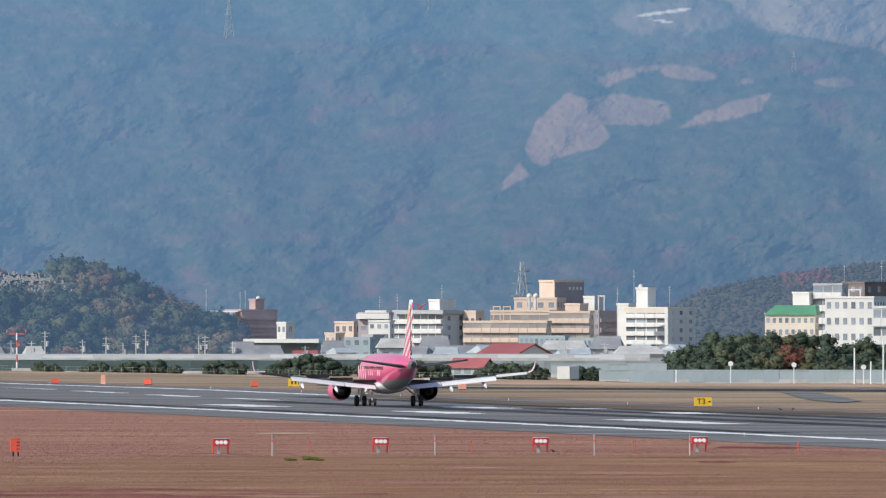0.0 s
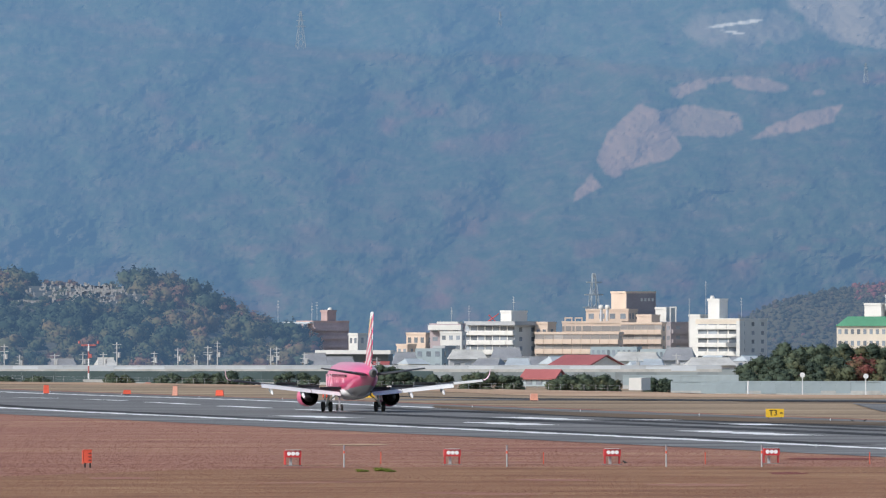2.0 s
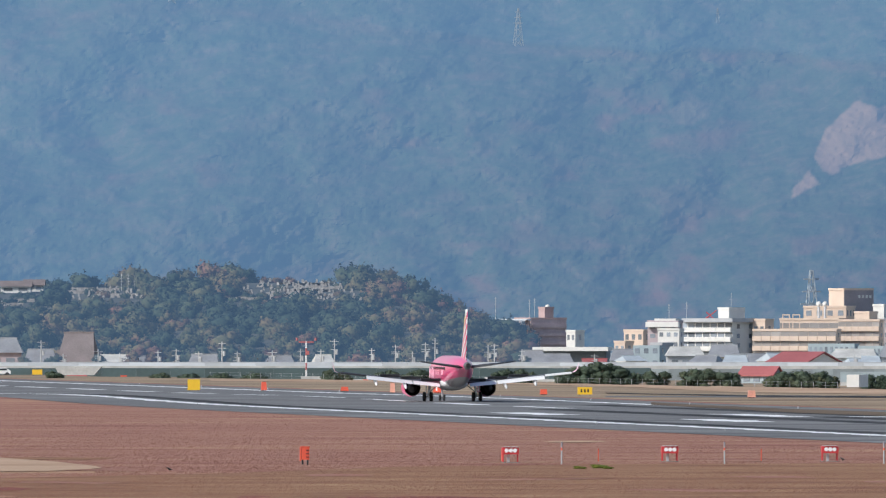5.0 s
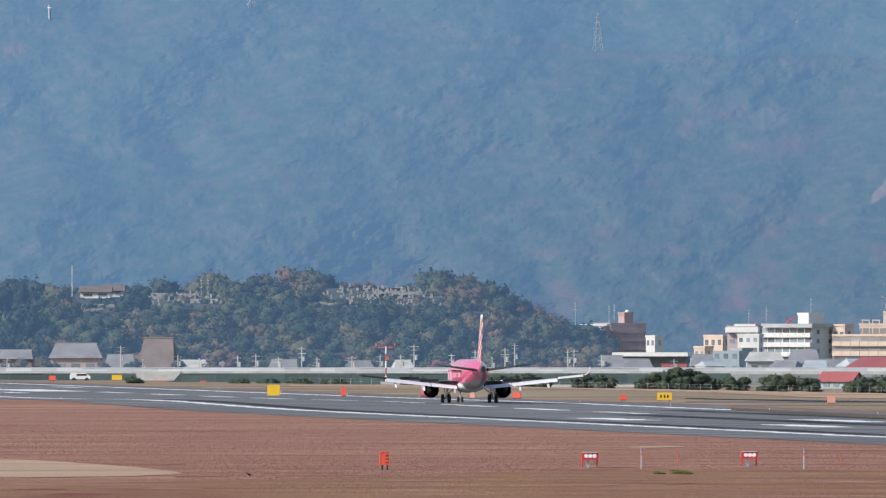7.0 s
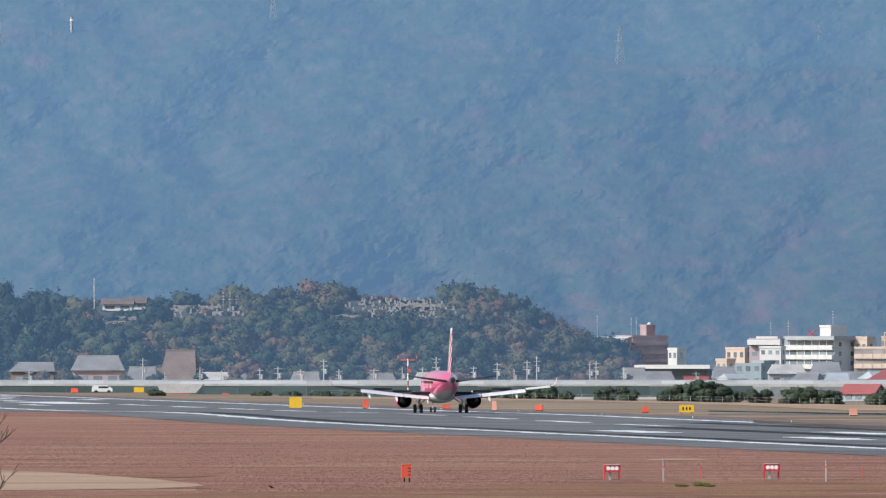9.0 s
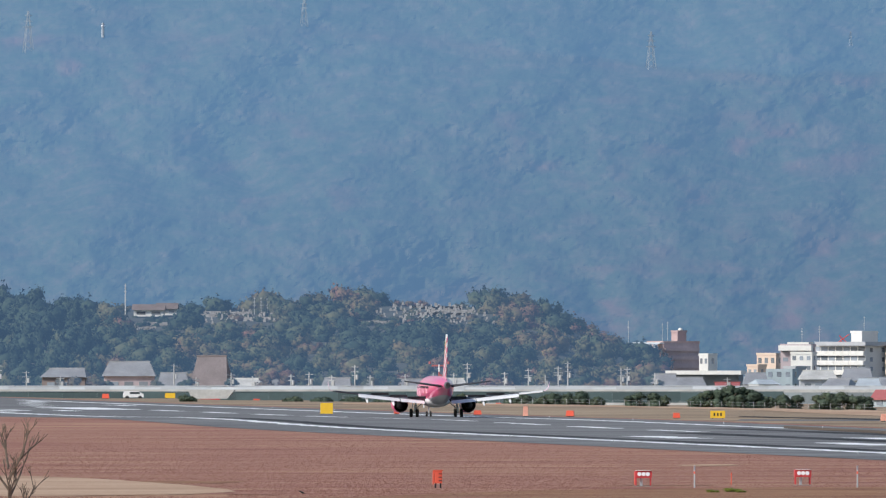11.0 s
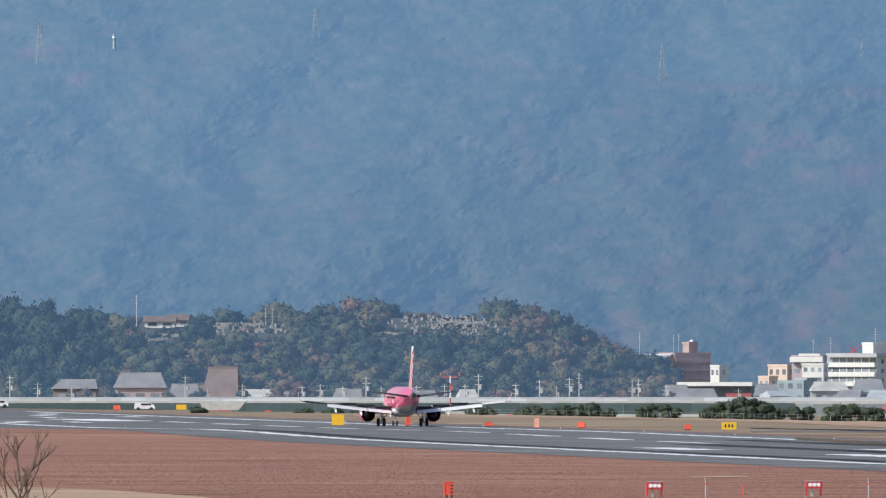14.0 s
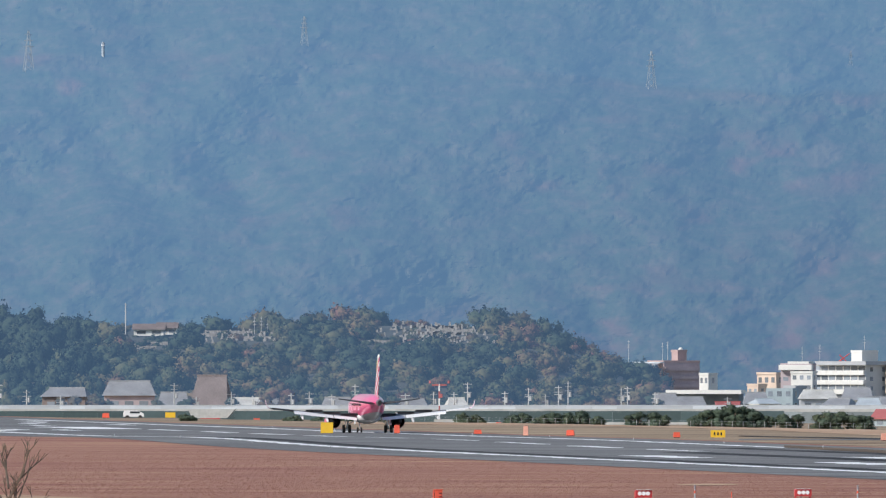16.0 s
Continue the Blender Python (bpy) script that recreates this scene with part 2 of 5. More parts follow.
def raw_mesh(name, verts, faces, mat, tint=None, smooth=False, normals=None):
    me = bpy.data.meshes.new(name)
    me.vertices.add(len(verts))
    me.vertices.foreach_set("co", np.asarray(verts, dtype=np.float32).ravel())
    faces = np.asarray(faces, dtype=np.int32)
    k = faces.shape[1]
    me.loops.add(faces.size)
    me.loops.foreach_set("vertex_index", faces.ravel())
    me.polygons.add(len(faces))
    me.polygons.foreach_set("loop_start", np.arange(0, faces.size, k, dtype=np.int32))
    me.polygons.foreach_set("use_smooth", np.full(len(faces), smooth))
    if tint is not None:
        for key, values in tint.items():
            me.attributes.new(key, "FLOAT", "POINT").data.foreach_set("value", np.asarray(values, dtype=np.float32))
    me.update(calc_edges=True)
    if normals is not None:
        me.normals_split_custom_set_from_vertices(np.asarray(normals, dtype=np.float32).tolist())
    me.materials.append(mat)
    return me


def value_noise(x, y, seed):
    """Smooth noise from 0 to 1 on arrays."""
    g = np.random.RandomState(seed).rand(64, 64)
    xi, yi = np.floor(x).astype(int), np.floor(y).astype(int)
    fx, fy = x - xi, y - yi
    fx, fy = fx * fx * (3 - 2 * fx), fy * fy * (3 - 2 * fy)
    at = lambda i, j: g[(xi + i) % 64, (yi + j) % 64]
    return (at(0, 0) * (1 - fx) + at(1, 0) * fx) * (1 - fy) + (at(0, 1) * (1 - fx) + at(1, 1) * fx) * fy


def fractal(x, y, seed, octaves=4):
    return sum(value_noise(x * 2 ** k, y * 2 ** k, seed + k) * 0.5 ** k for k in range(octaves)) / (2 - 0.5 ** (octaves - 1))


# ---- ground ----
S_ROWS = [-8000, -3000, -1000, -300, 0, 200, 400, 500] + list(range(560, 2000, 20)) + [2050, 2120, 2200, 2300, 2450, 2600, 2900, 3300, 3700, 4100, 4500, 5000, 6000, 8000]
D_COLS = [-8000, -3000, -1000, -400, -200, -100, 0, 60, 110, 150, 172, 184, 195, 205, 215, 228, 233] + list(range(240, 440, 10)) + [460, 500, 650, 900, 1300, 2000, 4000, 8000]


def strip(name, s_rows, d_cols, lift, mat):
    verts, faces = [], []
    for s in s_rows:
        for d in d_cols:
            x, y = on_run(s, d)
            verts.append((x, y, ground_z(x, y) + lift))
    n = len(d_cols)
    for i in range(len(s_rows) - 1):
        for j in range(n - 1):
            a = i * n + j
            faces.append((a, a + 1, a + n + 1, a + n))
    return raw_mesh(name, verts, faces, mat)


tagged(new("ground", strip("ground", S_ROWS, D_COLS, 0.0, turf_near)), "dry reddish-brown turf of the airfield", "ground", kind="structure")

turf_far = field_material("tan_turf", [(0.1, (0.171, 0.122, 0.088)), (0.4, (0.279, 0.207, 0.143)), (0.65, (0.378, 0.291, 0.198)), (0.9, (0.486, 0.385, 0.275))], 90, 26)
RUN_S = list(range(560, 2000, 20)) + [2050, 2120, 2200, 2300, 2450, 2600]
tagged(new("far_field", strip("far_field", RUN_S, list(range(240, 440, 10)) + [460, 500, 650, 900], 0.02, turf_far)), "tan mown turf beyond the runway", "grass field", kind="structure")
runway = tagged(new("runway", strip("runway", RUN_S, [172, 184, 195, 205, 215, 228, 237], 0.03, asphalt)), "dark grey grooved asphalt runway with white markings", "runway", kind="structure")


def line_mark(s0, s1, d0, d1, name="runway_marking"):
    n = max(4, int((s1 - s0) / 3))
    me = strip(name, [s0 + (s1 - s0) * i / n for i in range(n + 1)], [d0, d1], 0.045, white_line)
    for p in me.vertices:       # ragged edges: wear, and heat shimmer put into the shape
        k = random.uniform(-0.22, 0.22) * min(3.0, d1 - d0)
        p.co.x, p.co.y = p.co.x + k * RY, p.co.y - k * RX
    ob = new(name, me)
    ob.parent = runway
    return ob


def along(u, d):
    return d / math.tan((u - 784) / FOCAL - RUN_AZ)


line_mark(600, 1990, 182.6, 184.6, "edge_stripe")
line_mark(600, 1990, 227.1, 228.9, "edge_stripe")
for u0, u1, d in ((1095, 1290, 199), (720, 835, 198), (388, 485, 195), (1180, 1245, 217), (775, 890, 211.5), (1025, 1046, 218.7)):
    line_mark(along(u1, d), along(u0, d), d - 1.8, d + 1.8, "touchdown_marking")
rubber = field_material("rubber_streak", [(0.1, (0.03, 0.031, 0.034)), (0.5, (0.055, 0.056, 0.06)), (0.9, (0.1, 0.1, 0.105))], 8, 60, 0.05)
for d0, d1, s0, s1 in ((204, 208.5, 700, 1240), (212.5, 216, 700, 1150), (219, 223, 820, 1300), (186, 189, 900, 1500)):
    o = new("rubber_streak", strip("rubber_streak", list(range(s0, s1 + 1, 20)), [d0, d1], 0.038, rubber))
    o.parent = runway
for s in range(1250, 1690, 50):
    line_mark(s, s + 30, 209.2, 211.0, "centreline_dash")
line_mark(1692, 1752, 202.5, 210.5, "aiming_marking")
for s, d in ((1650, 188), (1670, 192), (1655, 197), (1780, 208), (1840, 214), (1880, 219), (1920, 224), (1800, 222)):
    line_mark(s, s + 24, d - 1.1, d + 1.1, "threshold_marking")
road = B()
x0, y0 = spot(560, 1452)
x1, y1 = spot(1900, 1440)
road.faces.new([road.verts.new((x, y, ground_z(x, y) + 0.04)) for x, y in ((x0, y0 - 13), (x1, y1 - 13), (x1, y1 + 13), (x0, y0 + 13))])
single("service_road", road, asphalt, "dark asphalt service road across the tan turf", "road", kind="structure")

# ---- the far mountain ----
MU, MV = np.meshgrid(np.arange(-1500, 2300, 3.4), np.arange(660, -260, -2.9))


def blob(u, v, cu, cv, ru, rv, seed, lean=0.0):
    """A ragged patch round (cu, cv)."""
    x, y = (u - cu) / ru, (v - cv - lean * (u - cu)) / rv
    r = np.sqrt(x * x + y * y) + (fractal(u / 22, v / 22, seed) - 0.5) * 0.9
    return np.clip((1.0 - r) * 3.5, 0, 1)


def cut(u, v, corners, seed):
    """A patch inside a convex outline given clockwise, with a ragged edge."""
    inside = np.full(u.shape, 99.0)
    for (ax, ay), (bx, by) in zip(corners, corners[1:] + corners[:1]):
        inside = np.minimum(inside, ((bx - ax) * (v - ay) - (by - ay) * (u - ax)) / math.hypot(bx - ax, by - ay))
    return np.clip((inside + (fractal(u / 14, v / 14, seed) - 0.5) * 8) / 4, 0, 1) * (0.75 + 0.4 * (fractal(u / 20, v / 20, seed + 5) - 0.3))


CREST_U = [-1500, -770, -500, -350, -150, 50, 230, 400, 630, 800, 1000, 1120, 1250, 1400, 2300]
CREST_V = [30, 14, 8, 3, -8, 14, 40, 62, 78, 74, 96, 108, 100, 82, 60]


# the lines along which spurs come down the slope
SPURS = (((1600, 176), (1380, 222), (1180, 262), (1000, 345), (800, 430), (690, 490)), ((1006, 160), (940, 240), (890, 330), (850, 380)),
         ((253, 85), (93, 120), (-107, 190), (-207, 260), (-447, 310)), ((-267, -5), (-477, 170), (-547, 330)), ((253, 85), (413, 210), (453, 340), (503, 430)),
         ((640, 110), (700, 190), (720, 270), (640, 330), (560, 420)), ((-700, 40), (-820, 200), (-900, 330)), ((-330, 300), (-430, 380), (-560, 440)))


def slope_dist(u, v):
    """How far off the slope lies at bearing u and height v."""
    q = (660 - v) / 920
    ridge = fractal(u / 430 + v / 900, v / 330, 3, 2)
    spur = 4 * (fractal(u / 190 - v / 300, v / 260 + 9, 11, 2) - 0.5) ** 2
    crown = fractal(u / 10, v / 7, 21, 2)
    lump = fractal(u / 45, v / 30, 31, 2)
    near = np.zeros(np.shape(u))
    for line in SPURS:
        for (au, av), (bu, bv) in zip(line, line[1:]):
            k = np.clip(((u - au) * (bu - au) + (v - av) * (bv - av)) / ((bu - au) ** 2 + (bv - av) ** 2), 0, 1)
            off = np.hypot(u - au - k * (bu - au), v - av - k * (bv - av)) + (fractal(u / 90, v / 70, 37, 3) - 0.5) * 120
            near = np.maximum(near, 1 / (1 + (np.clip(off, 0, None) / 85) ** 2))
    return 4460 + q * 470 - ridge * 90 + spur * 30 - near * 17 - crown * 2.4 - lump * 9


def mountain():
    u, v = MU, MV
    q, dist = (660 - v) / 920, slope_dist(MU, MV)
    bare = np.maximum.reduce([cut(u, v, ((1004, 161), (1045, 176), (1082, 244), (1062, 262), (946, 292), (927, 264), (950, 212)), 41), blob(u, v, 955, 276, 20, 20, 42), cut(u, v, ((920, 282), (940, 312), (884, 342), (892, 318)), 43),
                              cut(u, v, ((1040, 176), (1085, 164), (1180, 178), (1192, 212), (1150, 224), (1066, 224)), 44) * 0.75, blob(u, v, 1088, 138, 36, 15, 45, -0.3) * 0.7, blob(u, v, 1212, 130, 58, 13, 46, 0.15) * 0.75, blob(u, v, 1146, 122, 36, 6, 91, -0.1) * 0.5, blob(u, v, 1322, 143, 14, 7, 92) * 0.6,
                              cut(u, v, ((1198, 229), (1235, 202), (1290, 180), (1370, 162), (1348, 198), (1290, 214)), 47), blob(u, v, 1476, 146, 36, 10, 48) * 0.6, blob(u, v, 710, 182, 34, 26, 49) * 0.25])
    rock = np.clip((u - 1290 - (v - 10) * 1.15) / 12 + (fractal(u / 30, v / 30, 51) - 0.5) * 4, 0, 1) * np.clip((58 + (u - 1377) * 0.19 + (fractal(u / 8, v / 50, 52) - 0.5) * 12 - v) / 4, 0, 1)
    rock = np.maximum(rock, blob(u, v, 1190, 30, 130, 34, 53) * 0.6)
    track = np.maximum(blob(u, v, 1176, 22, 60, 3.4, 54, -0.14), blob(u, v, 1174, 38, 26, 2.5, 55, 0.16))
    autumn = np.clip((fractal(u / 70, v / 30, 61) - 0.52) * 3.0, 0, 0.75) * np.clip((fractal(u / 300, v / 200, 66) - 0.3) * 3, 0, 1)
    crest = np.interp(u, CREST_U, CREST_V) + (fractal(u / 60, v / 500, 71) - 0.5) * 16
    behind = np.clip((crest - v) / 7, 0, 1)         # the second range is only a stronger painted haze above the crest
    autumn = np.clip(autumn * (1 - 0.7 * behind) + 0.35 * np.exp(-((v - crest - 8) / 10) ** 2) * fractal(u / 40, v / 20, 72), 0, 0.8)
    yaw = (u - 784) / FOCAL
    z = EYE + (LEVEL - v) / FOCAL * dist
    verts = np.stack([np.sin(yaw) * dist, np.cos(yaw) * dist, z], -1).reshape(-1, 3)
    r, c = u.shape
    i = np.arange(r * c).reshape(r, c)
    faces = np.stack([i[:-1, :-1], i[:-1, 1:], i[1:, 1:], i[1:, :-1]], -1).reshape(-1, 4)
    # painted haze is stronger higher up, to the left and above the crest
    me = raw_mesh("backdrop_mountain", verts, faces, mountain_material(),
                  {"autumn": autumn.ravel(), "bare": bare.ravel(), "rock": rock.ravel(), "track": track.ravel(), "haze_depth": (q + 0.2 * behind + 0.3 * np.clip((480 - u) / 900, 0, 1) - 0.14 * np.clip((u - 650) / 700, 0, 1)).ravel()})
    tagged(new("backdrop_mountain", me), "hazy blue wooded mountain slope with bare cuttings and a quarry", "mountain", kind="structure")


mountain()


# ---- woods ----
def crown_shape(seed, leaves=900, lumps=9, flat=0.9):
    """One crown: many small billows under a coat of leaf clumps; verts, triangles, normals."""
    rs = np.random.RandomState(seed)
    vs, fs, ns = [], [], []
    stretch = Vector((rs.uniform(0.85, 1.2), rs.uniform(0.85, 1.2), flat * rs.uniform(0.85, 1.15)))
    for k in range(lumps):
        bm = B()
        a, up = k * 2.4 + rs.uniform(-0.5, 0.5), rs.uniform(-0.6, 0.75)
        off = 0.0 if k == 0 else rs.uniform(0.4, 0.75) * math.sqrt(1 - min(0.8, up * up))
        c = Vector((math.cos(a) * off, math.sin(a) * off, 0.0 if k == 0 else up * 0.75))
        bmesh.ops.create_icosphere(bm, subdivisions=1, radius=0.6 if k == 0 else rs.uniform(0.2, 0.38))
        bm.normal_update()
        bm.verts.index_update()
        n0 = len(vs)
        for p in bm.verts:
            q = p.co * (0.95 + 0.35 * noise.noise(p.co * 4 + Vector((seed, k, 0)))) + c
            vs.append((q.x * stretch.x, q.y * stretch.y, q.z * stretch.z))
            ns.append(tuple((p.normal * 0.7 + q.normalized() * 0.6).normalized()))
        fs += [tuple(q.index + n0 for q in f.verts) for f in bm.faces]
        bm.free()
    core = len(vs)
    for k in range(leaves):
        i = rs.randint(core)
        out = np.array(ns[i])
        c = np.array(vs[i]) + out * rs.uniform(-0.02, 0.1) + rs.normal(0, 0.07, 3)
        face = out + rs.normal(0, 0.5, 3)
        a = np.cross(face, rs.normal(size=3))
        a /= np.linalg.norm(a)
        b = np.cross(face, a)
        b /= np.linalg.norm(b)
        r = rs.uniform(0.04, 0.095)
        n0 = len(vs)
        vs += [tuple(c + a * r), tuple(c - a * r * 0.6 + b * r), tuple(c - a * r * 0.6 - b * r)]
        bent = out + rs.normal(0, 0.26, 3)
        ns += [tuple(bent / np.linalg.norm(bent))] * 3
        fs.append((n0, n0 + 1, n0 + 2))
    return np.array(vs), np.array(fs), np.array(ns)


CROWNS = [crown_shape(k) for k in range(8)]
TREE_CROWNS = [crown_shape(40 + k, 620, 6) for k in range(7)]
SMALL_CROWNS = [crown_shape(20 + k, 90, 3) for k in range(5)]


def scatter_crowns(name, places, mat, label, shapes, kind="stuff"):
    """places: x, y, z, radius, height factor, tint. One mesh of many crowns."""
    rs = np.random.RandomState(len(places))
    vs, fs, ns, tint, n = [], [], [], [], 0
    for x, y, z, r, h, t in places:
        cv, cf, cn = shapes[rs.randint(len(shapes))]
        a = rs.uniform(0, math.tau)
        c, s = math.cos(a), math.sin(a)
        vs.append(np.stack([(cv[:, 0] * c - cv[:, 1] * s) * r + x, (cv[:, 0] * s + cv[:, 1] * c) * r + y, cv[:, 2] * r * h + z], -1))
        ns.append(np.stack([cn[:, 0] * c - cn[:, 1] * s, cn[:, 0] * s + cn[:, 1] * c, cn[:, 2]], -1))
        fs.append(cf + n)
        tint.append(np.full(len(cv), t) + 0.14 * (np.sin(cv[:, 0] * 5 + t * 40) * np.cos(cv[:, 2] * 6 + t * 70)) + np.repeat(rs.uniform(-0.05, 0.05, len(cv) // 3 + 1), 3)[:len(cv)])
        n += len(cv)
    me = raw_mesh(name, np.concatenate(vs), np.concatenate(fs), mat, {"tint": np.concatenate(tint)}, True, np.concatenate(ns))
    return tagged(new(name, me), label, "woods", kind=kind)


def hill(name, tops, base_v, d0, d1, crown_u, gap, tint_of, clearings, label, seed, leaves):
    """A wooded hill: a mound under a skyline, with crowns over it."""
    tops = sorted(tops)
    tu, tv = np.array([p[0] for p in tops]), np.array([p[1] for p in tops])
    us = np.arange(tu[0], tu[-1] + 1, 12)
    rows = 16
    verts, faces = [], []
    for i in range(rows + 4):
        for u in us:
            top = np.interp(u, tu, tv) + crown_u * 0.6
            q = min(1, i / rows)
            dist = d0 + (d1 - d0) * q + max(0, i - rows) * 25
            x, y = spot(u, dist)
            zt = height(top, d1)
            z0 = height(base_v, d0)
            z = z0 + (zt - z0) * (1 - (1 - q) ** 1.4) - max(0, i - rows) * 4
            verts.append((x, y, z))
    n = len(us)
    for i in range(rows + 3):
        for j in range(n - 1):
            a = i * n + j
            faces.append((a, a + 1, a + n + 1, a + n))
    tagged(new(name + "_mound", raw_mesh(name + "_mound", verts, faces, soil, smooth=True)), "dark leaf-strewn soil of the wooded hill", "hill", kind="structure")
    rs = np.random.RandomState(seed)
    places = []
    u = tu[0]
    while u < tu[-1]:
        top = np.interp(u, tu, tv) + crown_u * 0.6
        z0, zt = height(base_v, d0), height(top, d1)
        for q in np.arange(0, 1.001, gap / max(30.0, base_v - top)):
            uu, qq = u + rs.uniform(-1, 1) * crown_u, min(1, max(0, q + rs.uniform(-0.5, 0.5) * gap / max(30, base_v - top)))
            dist = d0 + (d1 - d0) * qq
            z = z0 + (zt - z0) * (1 - (1 - qq) ** 1.4)
            v = LEVEL - (z - EYE) * FOCAL / dist
            if any(((uu - cu) / ru) ** 2 + ((v - cv) / rv) ** 2 < 1 for cu, cv, ru, rv in clearings):
                continue
            x, y = spot(uu, dist)
            r = crown_u * rs.choice((0.45, 0.6, 0.75, 1.0)) * rs.uniform(0.85, 1.15) / FOCAL * dist
            tall = 1.35 if uu < -575 else 1.0
            places.append((x, y, z + r * 0.3 * tall, r, rs.uniform(0.8, 1.15) * tall, tint_of(rs, uu, v)))
        u += crown_u * 0.6
    for cu, cv, ru, rv in clearings:      # low scrub between the terraces
        for _ in range(int(ru * 0.5)):
            uu, v = cu + rs.normal() * ru * 0.55, cv + rs.normal() * rv * 0.5
            zt, z0 = height(np.interp(uu, tu, tv) + crown_u * 0.6, d1), height(base_v, d0)
            qs = np.linspace(0, 1, 60)
            zs, ds = z0 + (zt - z0) * (1 - (1 - qs) ** 1.4), d0 + (d1 - d0) * qs
            k = int(np.argmin(np.abs(LEVEL - (zs - EYE) * FOCAL / ds - v)))
            x, y = spot(uu, ds[k])
            r = crown_u * rs.uniform(0.15, 0.4) / FOCAL * ds[k]
            places.append((x, y, zs[k] + r * 0.2, r, 0.9, tint_of(rs, uu, v)))
    return scatter_crowns(name, places, leaves, label, CROWNS if crown_u > 15 else SMALL_CROWNS)


def hill_tint(rs, u, v):
    warm = 0.34 + 0.18 * (v < 482) + 0.5 * float(fractal(np.array([u / 70.0]), np.array([v / 40.0]), 77)[0] - 0.5) * 2.0
    return float(np.clip(warm + rs.normal(0, 0.2) + 0.08 * (u > 150) - 0.28 * (u < -560), 0.04, 0.95))


HILL_TOP = [(-1000, 472), (-770, 475), (-650, 477), (-575, 480), (-540, 472), (-500, 474), (-400, 472), (-300, 472), (-200, 468), (-100, 466), (0, 466), (60, 470),
            (110, 468), (165, 468), (210, 477), (252, 494), (312, 524), (362, 550), (400, 572), (426, 618)]
hill("hazed_hill_woods", HILL_TOP, 648, 3150, 3560, 34, 13, hill_tint, [(12, 510, 112, 30), (-62, 524, 58, 16), (-325, 517, 78, 22), (-480, 520, 54, 32)],
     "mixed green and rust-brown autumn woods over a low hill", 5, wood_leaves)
hill("hazed_ridge_woods", [(1120, 580), (1180, 545), (1215, 525), (1260, 508), (1330, 492), (1400, 482), (1480, 470), (1568, 462), (1800, 450)], 625, 4345, 4430, 8, 7,
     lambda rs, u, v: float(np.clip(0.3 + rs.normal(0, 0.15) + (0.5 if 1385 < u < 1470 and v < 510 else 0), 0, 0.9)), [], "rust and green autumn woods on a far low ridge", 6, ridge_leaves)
town_ground = material("town_ground_grey", (0.2, 0.2, 0.18), 0.95, spread=0.3, size=20)
tagged(new("town_ground", strip("town_ground", [2600, 2900, 3300, 3700, 4100, 4500], [60, 150, 240, 400, 650, 900, 1300], 0.02, town_ground)), "grey built-up ground under the town", "ground", kind="structure")

# ---- town ----
WINDOW = B()
box(WINDOW, (0, 0, 0), (1, 0.12, 1))
window_mesh = mesh_from("window", WINDOW, pane_far)
strip_mesh = mesh_from("window", box(B(), (0, 0, 0), (1, 0.12, 1)), pane_strip)
balcony_meshes = {}


def block(name, u0, u1, u2, v_top, v_bot, dist, floors, bays, wall, label, balconies=None, turn=28.0, windows=True, parapet=True, side_wall=None, strips=False):
    """A flat-roofed building: its front shows from u0 to u1 and its flank from u1 to u2."""
    ppm = FOCAL / dist
    th = radians(turn)
    w, dep = (u1 - u0) / ppm / math.cos(th), max(6.0, (u2 - u1) / ppm / math.sin(th))
    z0, z1 = height(v_bot, dist), height(v_top, dist)
    x, y = spot(u1, dist)
    ob = thing(name, x, y, z0, -turn, label, "building")
    h = z1 - z0
    body = B()
    box(body, (-w / 2, dep / 2, h / 2), (w, dep, h))
    part("wall", body, wall, ob)
    if side_wall:
        # thin panel that gives the flank its own darker colour
        part("flank_panel", box(B(), (0.05, dep / 2, h / 2), (0.2, dep - 0.2, h - 0.2)), side_wall, ob, "dark flank panel")
    if parapet:
        top = B()
        for c, s in (((-w / 2, -0.05, h + 0.25), (w + 0.3, 0.35, 0.7)), ((0.05, dep / 2, h + 0.25), (0.35, dep, 0.7)), ((-w / 2, dep, h + 0.25), (w, 0.35, 0.7)), ((-w, dep / 2, h + 0.25), (0.35, dep, 0.7))):
            box(top, c, s)
        part("parapet", top, wall, ob)
    if not windows:
        return ob
    fh, bw = h / floors, w / bays
    for f in range(floors):
        for k in range(bays):
            o = part("window", strip_mesh if strips else window_mesh, None, ob)
            o.matrix_local = pose(-w + bw * (k + 0.5), -0.03, fh * (f + 0.55)) @ Matrix.Diagonal((bw * (0.97 if strips else 0.86 if balconies else 0.5), 1, fh * (0.72 if balconies else 0.42), 1))
        n = max(1, int(dep / 5))
        for k in range(n):
            o = part("window", window_mesh, None, ob)
            o.matrix_local = pose(0.03, dep * (k + 0.5) / n, fh * (f + 0.55), 0, 0, 90) @ Matrix.Diagonal((1.5, 1, fh * 0.45, 1))
        if turn > 40:
            part("flank_band", box(B(), (0.35, dep / 2, fh * f + fh * 0.2), (0.9, dep * 0.94, fh * 0.42)), side_wall or wall, ob)
        if balconies:
            key = balconies.name
            if key not in balcony_meshes:
                balcony_meshes[key] = mesh_from("balcony", box(B(), (0, -0.55, 0), (1, 1.1, 1)), balconies)
            for k in range(bays):
                o = part("balcony", balcony_meshes[key], None, ob)
                o.matrix_local = pose(-w + bw * (k + 0.5), 0, fh * f + fh * 0.2) @ Matrix.Diagonal((bw * 0.96, 1, fh * 0.48, 1))
    return ob


